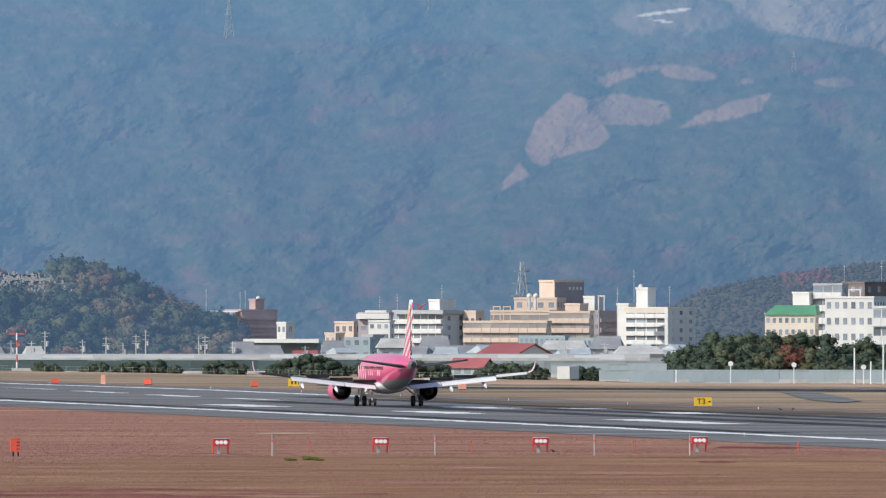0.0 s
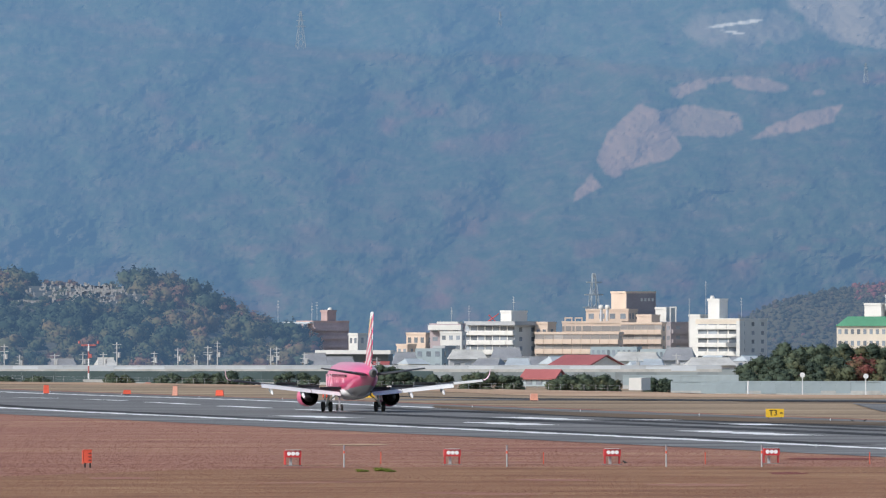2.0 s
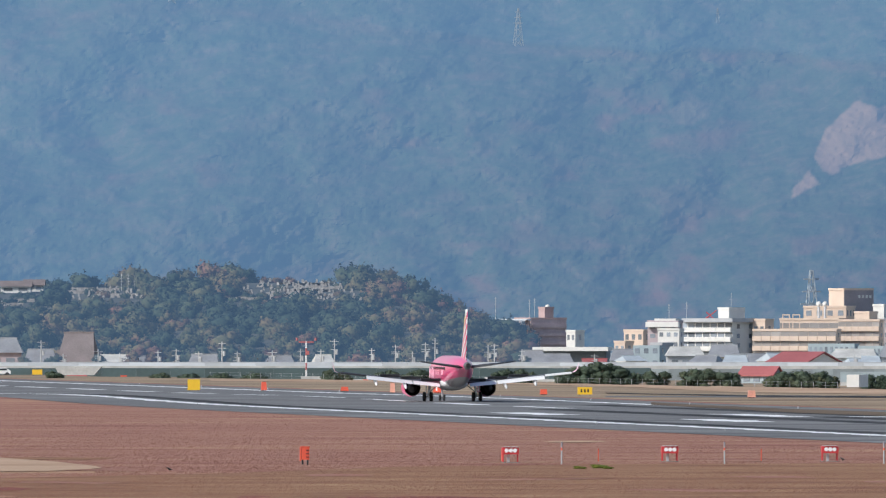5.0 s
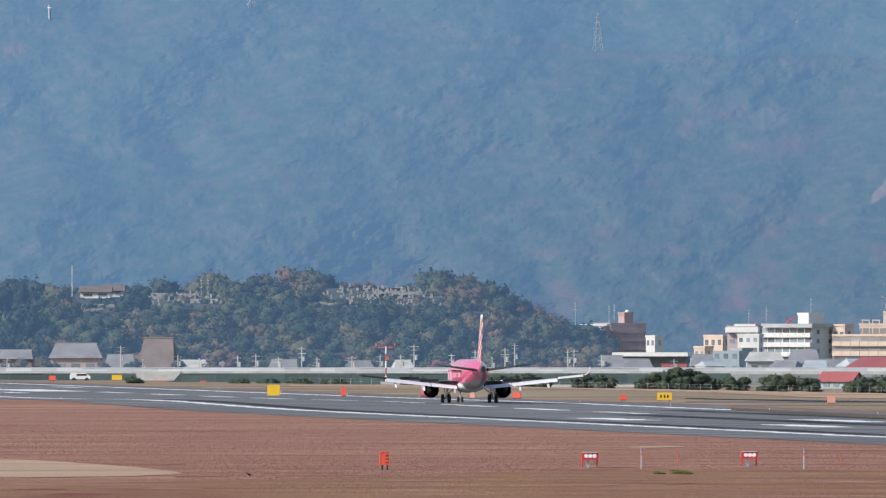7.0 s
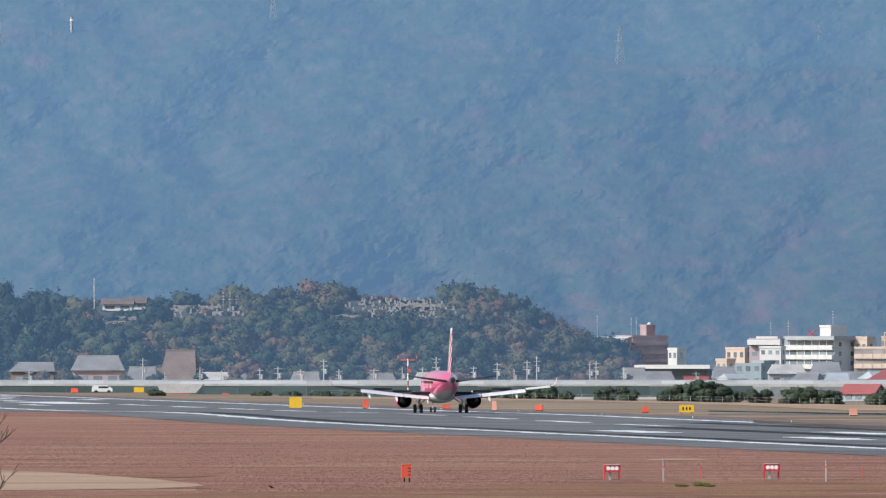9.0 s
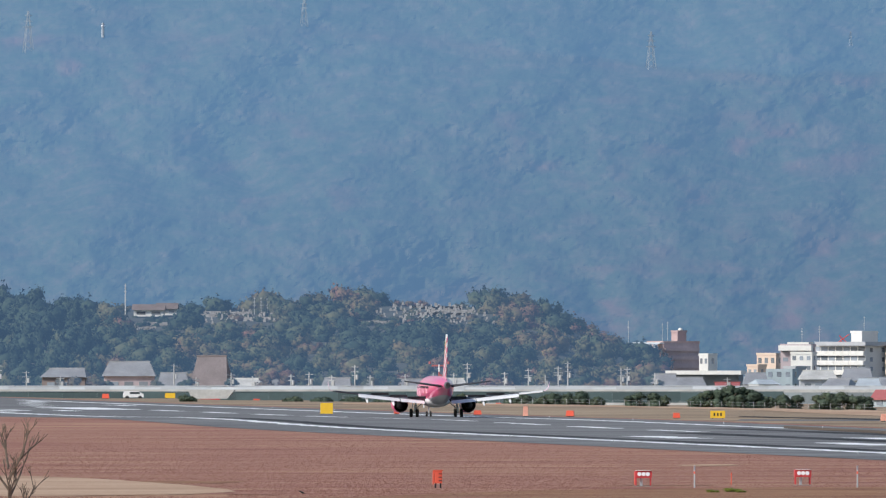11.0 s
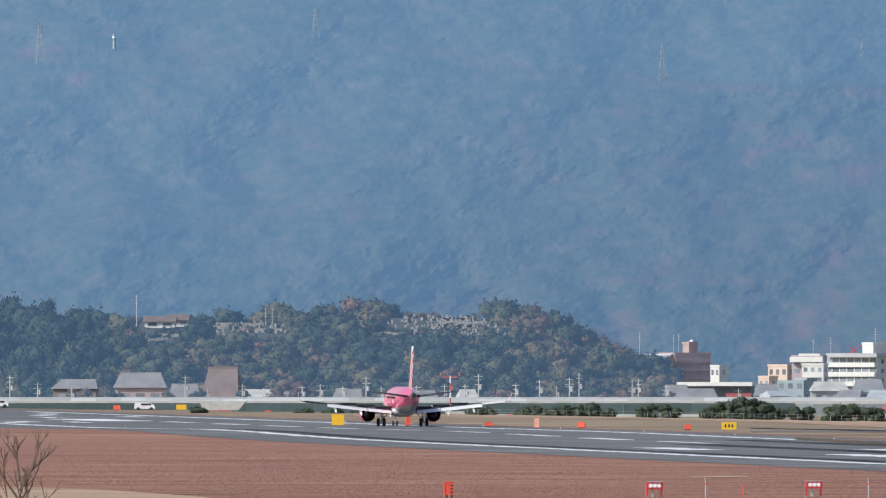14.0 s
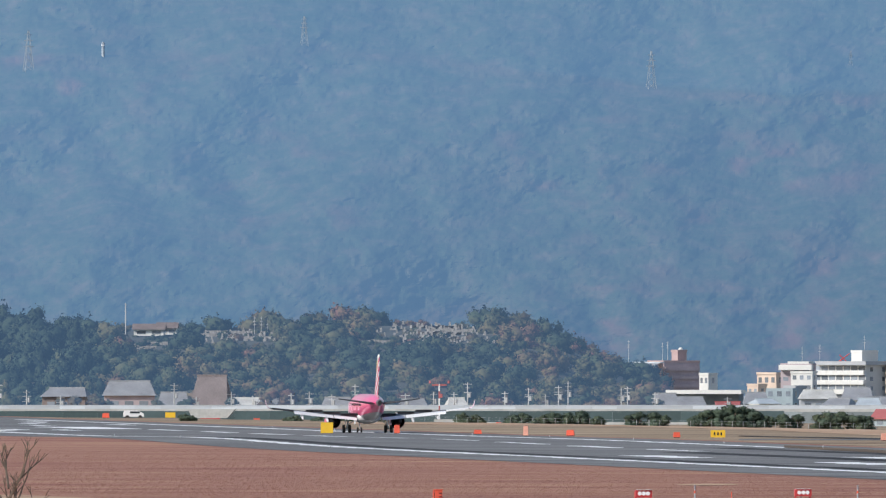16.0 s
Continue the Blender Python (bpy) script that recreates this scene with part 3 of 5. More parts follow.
def mast(u, v_top, v_bot, dist, r=0.12, mat=None, label="thin grey lattice antenna mast on a roof", foot=True):
    x, y = spot(u, dist)
    z0, z1 = (ground_z(x, y) if foot else height(v_bot, dist)), height(v_top, dist)
    ob = thing("antenna", x, y, z0, 0, label, "antenna", "rooftop antennas")
    part("pole", tube(B(), (0, 0, 0), (0, 0, z1 - z0), r * 0.8, r * 0.5, 6), mat or steel, ob)
    for k in range(3):
        part("crossbar", box(B(), (0, 0, z1 - z0 - 0.4 - 0.9 * k), (0.6 + 0.12 * k, 0.1, 0.12)), mat or steel, ob)
    return ob


def pylon(u, v_top, v_bot, dist, mat, label):
    x, y = spot(u, dist)
    z0, z1 = height(v_bot, dist), height(v_top, dist)
    h = z1 - z0
    ob = thing("pylon", x, y, z0, 20, label, "pylon", "transmission pylons")
    b = h * 0.11
    legs = [(sx * b, sy * b) for sx, sy in ((1, 1), (1, -1), (-1, -1), (-1, 1))]
    r = h * 0.008
    for lx, ly in legs:
        part("leg", tube(B(), (lx, ly, 0), (lx * 0.12, ly * 0.12, h), r, r * 0.7, 4), mat, ob)
    for k in range(6):
        t0, t1 = k / 6, (k + 1) / 6
        s0, s1 = 1 - 0.88 * t0, 1 - 0.88 * t1
        br = B()
        for i in range(4):
            (ax, ay), (bx, by) = legs[i], legs[(i + 1) % 4]
            tube(br, (ax * s0, ay * s0, h * t0), (bx * s1, by * s1, h * t1), r * 0.6, r * 0.6, 4)
        part("brace", br, mat, ob)
    for k in range(3):
        part("crossarm", box(B(), (0, 0, h * (0.62 + 0.14 * k)), (h * (0.26 - 0.04 * k), r * 2, r * 2)), mat, ob)
    return ob


def house(u, dist, v_top, wide_u, mat_wall, mat_roof, label, turn=0.0, deep=9.0, roof_share=0.5, hip=True):
    """A low house with a pitched, tiled roof, ridge across the view."""
    x, y = spot(u, dist)
    z0 = ground_z(x, y)
    h = height(v_top, dist) - z0
    w = wide_u / FOCAL * dist
    ob = thing("house", x, y, z0, turn, label, "house", "low houses by the airfield")
    hw = h * (1 - roof_share)
    part("wall", box(B(), (0, 0, hw / 2), (w * 0.92, deep * 0.85, hw)), mat_wall, ob)
    rf = B()
    e = 0.13 * w if hip else 0.02
    a = [rf.verts.new(p) for p in ((-w / 2, -deep / 2, hw - 0.15), (w / 2, -deep / 2, hw - 0.15), (w / 2, deep / 2, hw - 0.15), (-w / 2, deep / 2, hw - 0.15))]
    r0, r1 = rf.verts.new((-w / 2 + e, 0, h)), rf.verts.new((w / 2 - e, 0, h))
    for f in ((a[0], a[1], r1, r0), (a[2], a[3], r0, r1), (a[1], a[2], r1), (a[3], a[0], r0), (a[3], a[2], a[1], a[0])):
        rf.faces.new(f)
    part("roof", rf, mat_roof, ob)
    part("ridge", box(B(), (0, 0, h), (w - 2 * e + 0.3, 0.4, 0.3)), mat_roof, ob)
    for k in range(3):
        o = part("window", window_mesh, None, ob)
        o.matrix_local = pose((k - 1) * w * 0.27, -deep * 0.425 - 0.02, hw * 0.55) @ Matrix.Diagonal((w * 0.16, 1, hw * 0.4, 1))
    return ob


DC = 4250.0
flank_brown = material("grey_brown_tile_wall", (0.43, 0.36, 0.38), 0.85, spread=0.15, size=5)
# dark wall colour stands in for shade below the depot roof
depot_dark = material("shaded_depot_wall", (0.16, 0.18, 0.2), 0.8, spread=0.2, size=5)
cream_wall = material("cream_plaster", (0.72, 0.64, 0.54), 0.85, spread=0.1, size=6)
block("apartment_block", 398, 427, 490, 551, 640, DC, 6, 3, brick_wall, "salmon brick apartment block with a grey-brown flank", brick_wall, 58, side_wall=flank_brown)
slab_x, slab_y = spot(400, DC - 6)
slab = thing("roof_slab", slab_x, slab_y, height(552.5, DC - 6), -8, "thin pale roof slab over the balconies of a brick block", "roof")
part("slab", box(B(), (0, 0, 0.2), (9.2, 9, 0.45)), parapet_white, slab)
part("support", box(B(), (3.5, 3.2, -6.5), (1.2, 2.0, 13.0)), brick_wall, slab)
block("roof_tower", 441, 452, 462, 532, 640, DC + 12, 1, 1, brick_wall, "small salmon roof tower on a brick apartment block", windows=False)
block("white_building", 490, 506, 522, 573, 640, DC - 60, 3, 2, white_wall, "small white building with a slanted end")
block("beige_building", 592, 626, 640, 572, 640, DC, 3, 3, beige_wall, "low beige plastered building with windows")
block("beige_annex", 575, 594, 600, 592, 640, DC - 40, 2, 2, beige_wall, "low beige annex of a building")
wing = block("apartment_block", 634, 688, 694, 556, 640, DC - 22, 5, 3, flank_brown, "recessed brown wing of an apartment block under a white fascia", None, 14)
w_w, h_w = 54 / FOCAL * (DC - 22) / math.cos(radians(14)), height(556, DC - 22) - height(640, DC - 22)
part("fascia", box(B(), (-w_w / 2 + 0.3, -1.2, h_w - 0.75), (w_w + 0.8, 2.4, 1.7)), white_wall, wing, "deep white fascia over the top floor")
block("apartment_block", 652, 690, 697, 570, 640, DC - 45, 4, 3, white_wall, "white apartment wing with small windows", None, 14)

block("apartment_block", 692, 784, 826, 556, 640, DC, 5, 7, white_wall, "white apartment block with deep balconies and a plain flank", white_wall, 35)
block("roof_band", 694, 784, 826, 549, 556, DC - 3, 1, 1, grey_wall, "dark grey attic band on a white apartment block", windows=False, parapet=False, turn=35)
block("roof_house", 759, 778, 806, 533, 640, DC + 15, 1, 1, white_wall, "white stair house on an apartment roof", windows=False, turn=40)
block("roof_slab", 646, 684, 690, 549.5, 553.5, DC - 46, 1, 1, white_wall, "thin white roof slab on an apartment block", windows=False, parapet=False, turn=14)
block("hospital_wing", 820, 968, 976, 571, 640, DC - 40, 4, 9, beige_wall, "long beige hospital wing with window bands", beige_wall, 12, strips=True)
block("hospital_wing", 972, 1044, 1052, 554, 640, DC - 20, 5, 6, beige_wall, "beige hospital wing with window bands", beige_wall, 12, strips=True)
block("hospital_block", 868, 972, 985, 552, 640, DC + 20, 4, 6, beige_wall, "stepped beige hospital block", None, 12, strips=True)
block("hospital_block", 910, 985, 1002, 530, 640, DC + 40, 5, 4, beige_wall, "stepped beige hospital block", None, 12)
tower = block("hospital_tower", 955, 981, 1034, 499, 640, DC + 60, 12, 1, beige_wall, "tall beige hospital tower with a dark brown flank", None, 55, False, True, tower_brown)
block("roof_house", 1000, 1026, 1034, 540, 640, DC + 30, 1, 2, beige_wall, "small beige stair house on the hospital roof")
block("roof_house", 1033, 1052, 1070, 527, 640, DC + 40, 1, 1, white_wall, "small white tank house on the hospital roof", windows=False)
block("apartment_block", 820, 842, 850, 553, 640, DC + 5, 2, 2, beige_wall, "beige end of an apartment block")
block("office_block", 1044, 1060, 1112, 553, 640, DC + 30, 5, 2, tower_brown, "dull purple-grey office block beside the hospital", None, 55)
block("apartment_block", 1108, 1180, 1232, 547, 640, DC, 6, 4, white_wall, "white apartment block with balconies and a grey flank", white_wall, 35)
block("attic", 1104, 1182, 1188, 545, 554, DC - 14, 1, 1, cream_wall, "cream attic band along an apartment roof", windows=False, parapet=False, turn=16)
block("pier", 1176, 1182, 1184, 548, 640, DC - 15, 1, 1, white_wall, "white end pier of an apartment block", windows=False, parapet=False, turn=16)
block("roof_house", 1126, 1146, 1152, 512, 640, DC + 15, 1, 1, white_wall, "white roof tank tower on an apartment block", windows=False)
block("roof_house", 1092, 1112, 1118, 540, 640, DC + 25, 1, 1, white_wall, "small white house on a flat roof", windows=False)
green = block("hall", 1354, 1442, 1450, 558, 640, DC - 60, 4, 8, cream_wall, "cream hall under a green metal roof", None, 10)
rf = B()
w_g = 88 / FOCAL * (DC - 60)
prism(rf, [(-w_g - 0.6, 0), (0.6, 0), (0.2, 3.1), (-w_g + 3.4, 3.1)], -0.8, 8)
o = part("roof", rf, green_roof, green, "green metal roof")
o.location.z = height(558, DC - 60) - height(640, DC - 60) + 0.1
block("apartment_block", 1440, 1490, 1502, 505, 640, DC - 20, 6, 3, grey_wall, "grey apartment block with white balcony bands", white_wall, 15)
block("roof_house", 1403, 1432, 1442, 520, 640, DC - 20, 1, 1, white_wall, "white stair house behind a green roof", windows=False)
block("apartment_block", 1460, 1546, 1600, 528, 640, DC - 70, 4, 6, white_wall, "white apartment block with square windows", None, 12)
block("brown_tower", 1490, 1530, 1600, 502, 640, DC + 10, 6, 3, dark_wall, "brown apartment tower with small windows", None, 40)
block("white_building", 1545, 1620, 1640, 545, 640, DC - 100, 3, 5, white_wall, "white building with long balconies", white_wall, 10)
block("glazed_shed", 918, 1000, 1006, 594, 640, 3100, 2, 9, pale_panel, "long pale blue sheet-metal shed", None, 12, parapet=False)
block("glazed_shed", 1006, 1064, 1072, 598, 640, 3080, 2, 7, pale_panel, "pale blue shed with a glazed front", None, 12, parapet=False)
block("low_shed", 1072, 1180, 1188, 622, 640, 2700, 1, 6, grey_wall, "long low grey shed with a dark roof line", None, 8, parapet=False)
block("warehouse", 608, 655, 662, 597, 640, 3380, 2, 3, pale_panel, "pale blue-grey sheet warehouse", None, 15, parapet=False)
block("warehouse", 640, 660, 662, 596, 640, 3400, 1, 1, grey_wall, "plain grey warehouse without windows", windows=False)
for u, a, b in ((365, 512, 560), (425, 516, 549), (434, 514, 549), (672, 524, 553), (703, 520, 553), (782, 504, 533), (1122, 478, 545), (1185, 507, 545), (1494, 470, 505), (1560, 460, 505), (1093, 508, 545)):
    mast(u, a, b, DC + 20)
pylon(924, 464, 622, DC + 90, haze_steel, "pale grey steel transmission pylon behind the hospital")


# ---- roof fittings ----
def roof_tank(u, v, dist, r, label):
    x, y = spot(u, dist)
    ob = thing("water_tank", x, y, height(v, dist), 0, label, "tank", "roof tanks")
    z = ground_z(x, y) - height(v, dist)
    part("stand", tube(B(), (0, 0, z), (0, 0, 0.3), r * 0.5, r * 0.5, 8), steel, ob)
    bm = B()
    bmesh.ops.create_uvsphere(bm, u_segments=14, v_segments=8, radius=r, matrix=Matrix.Translation((0, 0, r + 0.2)))
    part("tank", bm, white_wall, ob, "round white tank", True)


roof_tank(937, 530, DC + 34, 0.9, "round white water tank on the hospital roof")
roof_tank(948, 530, DC + 34, 0.9, "round white water tank on the hospital roof")
roof_tank(457, 534, DC + 20, 0.8, "round white water tank on a brick roof tower")
roof_tank(1134, 513, DC + 18, 0.8, "round white water tank on a roof tower")


def roof_frame(u, v_top, dist, w_u, mat, label):
    x, y = spot(u, dist)
    z0, z1 = ground_z(x, y), height(v_top, dist)
    w = w_u / FOCAL * dist
    ob = thing("roof_frame", x, y, z0, 0, label, "frame", "roof frames")
    for sx in (-0.5, 0.5):
        part("upright", box(B(), (sx * w, 0, (z1 - z0) / 2), (0.35, 0.35, z1 - z0)), mat, ob)
    part("beam", box(B(), (0, 0, z1 - z0), (w + 0.35, 0.4, 0.4)), mat, ob)


for u in (879, 897):
    roof_frame(u, 543, DC + 16, 12, beige_wall, "open beige frame on the hospital roof")
roof_frame(1064, 524, DC + 36, 10, white_wall, "open white frame on the hospital roof")
roof_frame(1512, 513, DC - 60, 20, white_wall, "open white frame on an apartment roof")
ht = height(499, DC + 60) - height(640, DC + 60)
for k in range(4):
    part("lettering_bar", box(B(), (0.2, 6.2 + 1.5 * k, ht - 2.2), (0.12, 0.8, 1.0)), white_wall, tower, "small white bar of lettering")
x, y = spot(742, DC + 45)
crane = thing("red_crane", x, y, ground_z(x, y), 0, "small red lattice crane above a white apartment roof", "crane")
hc = height(548, DC + 45) - ground_z(x, y)
part("mast", tube(B(), (0, 0, 0), (0, 0, hc), 0.3, 0.25, 6), red_paint, crane)
part("jib", tube(B(), (-1.4, 0, hc - 0.6), (2.6, 0, hc + 2.4), 0.25, 0.15, 6), red_paint, crane)
part("stay", tube(B(), (-0.8, 0, hc + 1.9), (1.6, 0, hc - 0.3), 0.18, 0.15, 6), red_paint, crane)

# ---- the airliner ----
def livery(name, kind):
    m = bpy.data.materials.new(name)
    m.use_nodes = True
    n, l = m.node_tree.nodes, m.node_tree.links
    b = n["Principled BSDF"]
    b.inputs["Roughness"].default_value = 0.28
    b.inputs["Coat Weight"].default_value = 0.4
    co, sp = n.new("ShaderNodeTexCoord"), n.new("ShaderNodeSeparateXYZ")
    l.new(co.outputs["Object"], sp.inputs[0])

    def calc(op, a, b2, c=None):
        k = n.new("ShaderNodeMath")
        k.operation = op
        for i, x in enumerate((a, b2, c)):
            if x is None:
                continue
            if isinstance(x, (int, float)):
                k.inputs[i].default_value = x
            else:
                l.new(x, k.inputs[i])
        return k.outputs[0]

    def blend(fac, a, b2):
        k = n.new("ShaderNodeMix")
        k.data_type = "RGBA"
        l.new(fac, k.inputs["Factor"])
        for key, x in (("A", a), ("B", b2)):
            if isinstance(x, tuple):
                k.inputs[key].default_value = (*x, 1)
            else:
                l.new(x, k.inputs[key])
        return k.outputs["Result"]

    pink, pale, white = (0.8, 0.12, 0.3), (0.36, 0.36, 0.37), (0.85, 0.85, 0.86)
    dirt = n.new("ShaderNodeTexNoise")
    dirt.inputs["Scale"].default_value, dirt.inputs["Detail"].default_value = 0.8, 5
    l.new(co.outputs["Object"], dirt.inputs["Vector"])
    tone = blend(dirt.outputs["Fac"], (0.82, 0.1, 0.25), (0.7, 0.07, 0.2))
    if kind == "body":
        # the pale belly climbs towards the tail
        edge = calc("MULTIPLY_ADD", sp.outputs["Y"], -0.066, 1.86)
        low = calc("LESS_THAN", sp.outputs["Z"], edge)
        col = blend(low, tone, pale)
        col = blend(calc("LESS_THAN", sp.outputs["Y"], -15.1), col, (0.13, 0.12, 0.125))
    else:
        slant = calc("MULTIPLY_ADD", sp.outputs["Y"], 0.55, sp.outputs["Z"])
        wave = calc("FRACT", calc("MULTIPLY", slant, 0.95), 0.0)
        stripe = calc("LESS_THAN", wave, 0.5)
        high = calc("GREATER_THAN", calc("MULTIPLY_ADD", sp.outputs["Y"], 0.8, sp.outputs["Z"]), -2.3)
        gold = calc("LESS_THAN", sp.outputs["Z"], 8.95)
        col = blend(stripe, tone, white)
        col = blend(high, col, blend(gold, white, (0.88, 0.62, 0.22)))
    l.new(col, b.inputs["Base Color"])
    return m


body_paint, fin_paint = livery("pink_fuselage_paint", "body"), livery("striped_fin_paint", "fin")
pale_pink = material("pale_pink_lettering", (0.85, 0.55, 0.66), 0.35, spread=0.1, size=1)
pink_paint = material("pink_gloss_paint", (0.8, 0.1, 0.24), 0.35, spread=0.1, size=2, coat=0.3)
wing_grey = material("wing_grey_paint", (0.045, 0.047, 0.052), 0.6, spread=0.2, size=2)
flap_white = material("flap_white_paint", (0.8, 0.8, 0.8), 0.45, spread=0.08, size=1.5)
tyre_black = material("tyre_rubber", (0.025, 0.025, 0.026), 0.9, spread=0.2, size=0.5)
nozzle_dark = material("exhaust_metal", (0.05, 0.045, 0.045), 0.5, 0.6, 0.3, 0.8)


def oval(y, cz, rx, rz, n=28):
    return [(math.cos(i * math.tau / n) * rx, y, cz + math.sin(i * math.tau / n) * rz) for i in range(n)]


def foil(x, y_lead, chord, z, thick, n=8):
    """An aerofoil section at span x: leading edge forward (+y)."""
    up = [(x, y_lead - chord * t, z + thick * chord * 2.6 * math.sqrt(t) * (1 - t) * 0.5) for t in [i / n for i in range(n + 1)]]
    low = [(x, y_lead - chord * t, z - thick * chord * 2.6 * math.sqrt(t) * (1 - t) * 0.3) for t in [i / n for i in range(n - 1, 0, -1)]]
    return up + low


def airliner():
    ob = thing("airliner", 0, 0, 0, 0, "pink twin-engined regional jet airliner with flaps down, rolling on the runway", "airliner")
    f = B()
    prof = [(13.9, 2.75, 0.02, 0.02), (13.5, 2.78, 0.42, 0.42), (12.7, 2.85, 0.85, 0.9), (11.3, 3.0, 1.25, 1.35), (9.5, 3.12, 1.46, 1.6), (7.5, 3.15, 1.51, 1.68), (0, 3.15, 1.51, 1.68),
            (-4, 3.15, 1.51, 1.68), (-6.5, 3.25, 1.46, 1.56), (-9, 3.42, 1.28, 1.32), (-11.5, 3.6, 0.98, 1.0), (-13.5, 3.72, 0.66, 0.68), (-15.2, 3.8, 0.38, 0.4), (-15.9, 3.82, 0.28, 0.3)]
    loft(f, [oval(*p) for p in prof])
    body = part("fuselage", f, body_paint, ob, "pink fuselage with a pale belly", True)
    part("exhaust_outlet", tube(B(), (0, -15.85, 3.82), (0, -16.0, 3.82), 0.27, 0.22, 14), nozzle_dark, body)
    fairing = B()
    loft(fairing, [oval(y, z, rx, rz, 20) for y, z, rx, rz in ((5.5, 2.1, 0.5, 0.4), (4, 1.85, 1.4, 0.62), (1, 1.8, 1.62, 0.68), (-2, 1.85, 1.45, 0.62), (-4.5, 2.2, 0.5, 0.4))])
    part("belly_fairing", fairing, material("belly_grey", (0.62, 0.62, 0.63), 0.4, spread=0.12, size=2), ob, "pale grey belly fairing", True)
    pane = mesh_from("cabin_window", box(B(), (0, 0, 0), (0.05, 0.2, 0.28)), pane_dark)
    for k in range(20):
        part("cabin_window", pane, None, body).location = (-1.49, 8.6 - k * 0.78, 3.5)
    for k, (y, w, h) in enumerate(((9.0, 0.4, 1.2), (7.6, 0.35, 1.2), (6.2, 0.4, 1.2), (4.8, 0.35, 1.2), (2.4, 0.14, 0.5), (1.2, 0.14, 0.5), (0.0, 0.14, 0.5), (-3.4, 0.35, 0.45), (-4.4, 0.35, 0.45))):
        bar = part("lettering_bar", box(B(), (0, 0, 0), (0.05, w * 0.8, h)), pale_pink, body, "pale bar of side lettering")
        bar.matrix_local = pose(-1.5, y, 3.05, -14)
    # fin
    v = B()

    def fin(z, lead, chord, thick):
        return [(p[2], p[1], z) for p in foil(0, lead, chord, 0, thick)]

    loft(v, [[(a - 0.0, b, z) for a, b, z in fin(*q)] for q in ((4.3, -7.6, 6.6, 0.06), (5.0, -9.6, 4.9, 0.075), (6.5, -10.75, 4.0, 0.08), (9.55, -13.1, 2.35, 0.08), (9.72, -13.4, 1.9, 0.05))])
    finp = part("fin", v, fin_paint, ob, "pink fin with white slanting stripes and a pale tip", True)
    part("rudder_line", box(B(), (0, -14.35, 7.0), (0.14, 0.03, 4.6)), wing_grey, finp)
    for side in (-1, 1):
        st = B()
        loft(st, [foil(side * x, lead, ch, z, 0.13) for x, lead, ch, z in ((0.3, -11.6, 3.1, 3.6), (2.5, -13.0, 2.3, 3.9), (5.0, -14.5, 1.4, 4.25))])
        part("tailplane", st, wing_grey, ob, "dark grey tailplane", True)
        w = B()
        secs = ((1.2, 3.6, 5.4, 1.9, 0.12), (4.3, 2.0, 3.9, 2.2, 0.11), (8.5, -0.1, 2.5, 2.65, 0.1), (12.4, -2.1, 1.5, 3.05, 0.09))
        loft(w, [foil(side * a, b, c, z, t) for a, b, c, z, t in secs])
        wing = part("wing", w, wing_grey, ob, "dark grey wing", True)
        wl = B()
        loft(wl, [foil(side * a, b, c, z, 0.08) for a, b, c, z in ((12.4, -2.1, 1.5, 3.05), (12.72, -2.5, 1.1, 3.22), (12.9, -2.9, 0.8, 3.55), (13.0, -3.3, 0.45, 4.12))])
        part("winglet", wl, pale_pink, wing, "upturned pale pink winglet", True)
        for x0, x1, tip in ((1.6, 4.4, 0), (4.5, 9.4, 1)):
            fl = B()
            rows = []
            for x in (x0, x1):
                q = (x - 1.2) / 11.2
                yt = np.interp(x, [1.2, 4.3, 8.5, 12.4], [-1.8, -1.9, -2.6, -3.6])
                z = np.interp(x, [1.2, 4.3, 8.5, 12.4], [1.9, 2.2, 2.65, 3.05])
                c = 1.35 - 0.6 * q
                rows.append([(side * x, yt + 0.15, z + 0.02), (side * x, yt - c * 0.6, z - 0.12), (side * x, yt - c, z - 0.38), (side * x, yt - c * 0.55, z - 0.27), (side * x, yt + 0.15, z - 0.14)])
            loft(fl, rows)
            part("flap", fl, flap_white, wing, "lowered white flap")
        al = B()
        loft(al, [[(side * x, y, z + 0.12), (side * x, y - 0.5, z + 0.05), (side * x, y - 0.5, z - 0.1), (side * x, y, z - 0.12)] for x, y, z in ((9.5, -2.7, 2.75), (12.2, -3.4, 3.03))])
        # left aileron is painted dark to stand in for its shade
        part("aileron", al, flap_white if side > 0 else wing_grey, wing)
        for x in (5.3, 8.4):
            ft = B()
            z = np.interp(x, [1.2, 4.3, 8.5, 12.4], [1.9, 2.2, 2.65, 3.05])
            loft(ft, [oval(y, z - dz, r, r * 1.5, 8) for y, dz, r in ((-0.6, 0.25, 0.03), (-2.0, 0.45, 0.16), (-3.6, 0.75, 0.14), (-4.2, 0.95, 0.03))])
            for p in ft.verts:
                p.co.x += side * x
            part("flap_fairing", ft, flap_white, wing, "", True)
        for k, x in enumerate((2.4, 4.6, 6.8)):
            z = np.interp(x, [1.2, 4.3, 8.5], [1.9, 2.2, 2.65])
            sp = part("spoiler", box(B(), (0, 0, 0.1), (2.1, 0.05, 0.3)), wing_grey, wing, "raised dark spoiler")
            sp.matrix_local = pose(side * x, -1.0 - 0.12 * x, z + 0.18, 30)
        # engine
        en = B()
        loft(en, [[(side * 4.0 + math.cos(i * math.tau / 24) * r, y, 1.42 + math.sin(i * math.tau / 24) * r) for i in range(24)] for y, r in ((5.6, 0.7), (5.75, 0.8), (5.4, 0.9), (4.2, 0.95), (2.9, 0.92), (2.3, 0.86))], False)
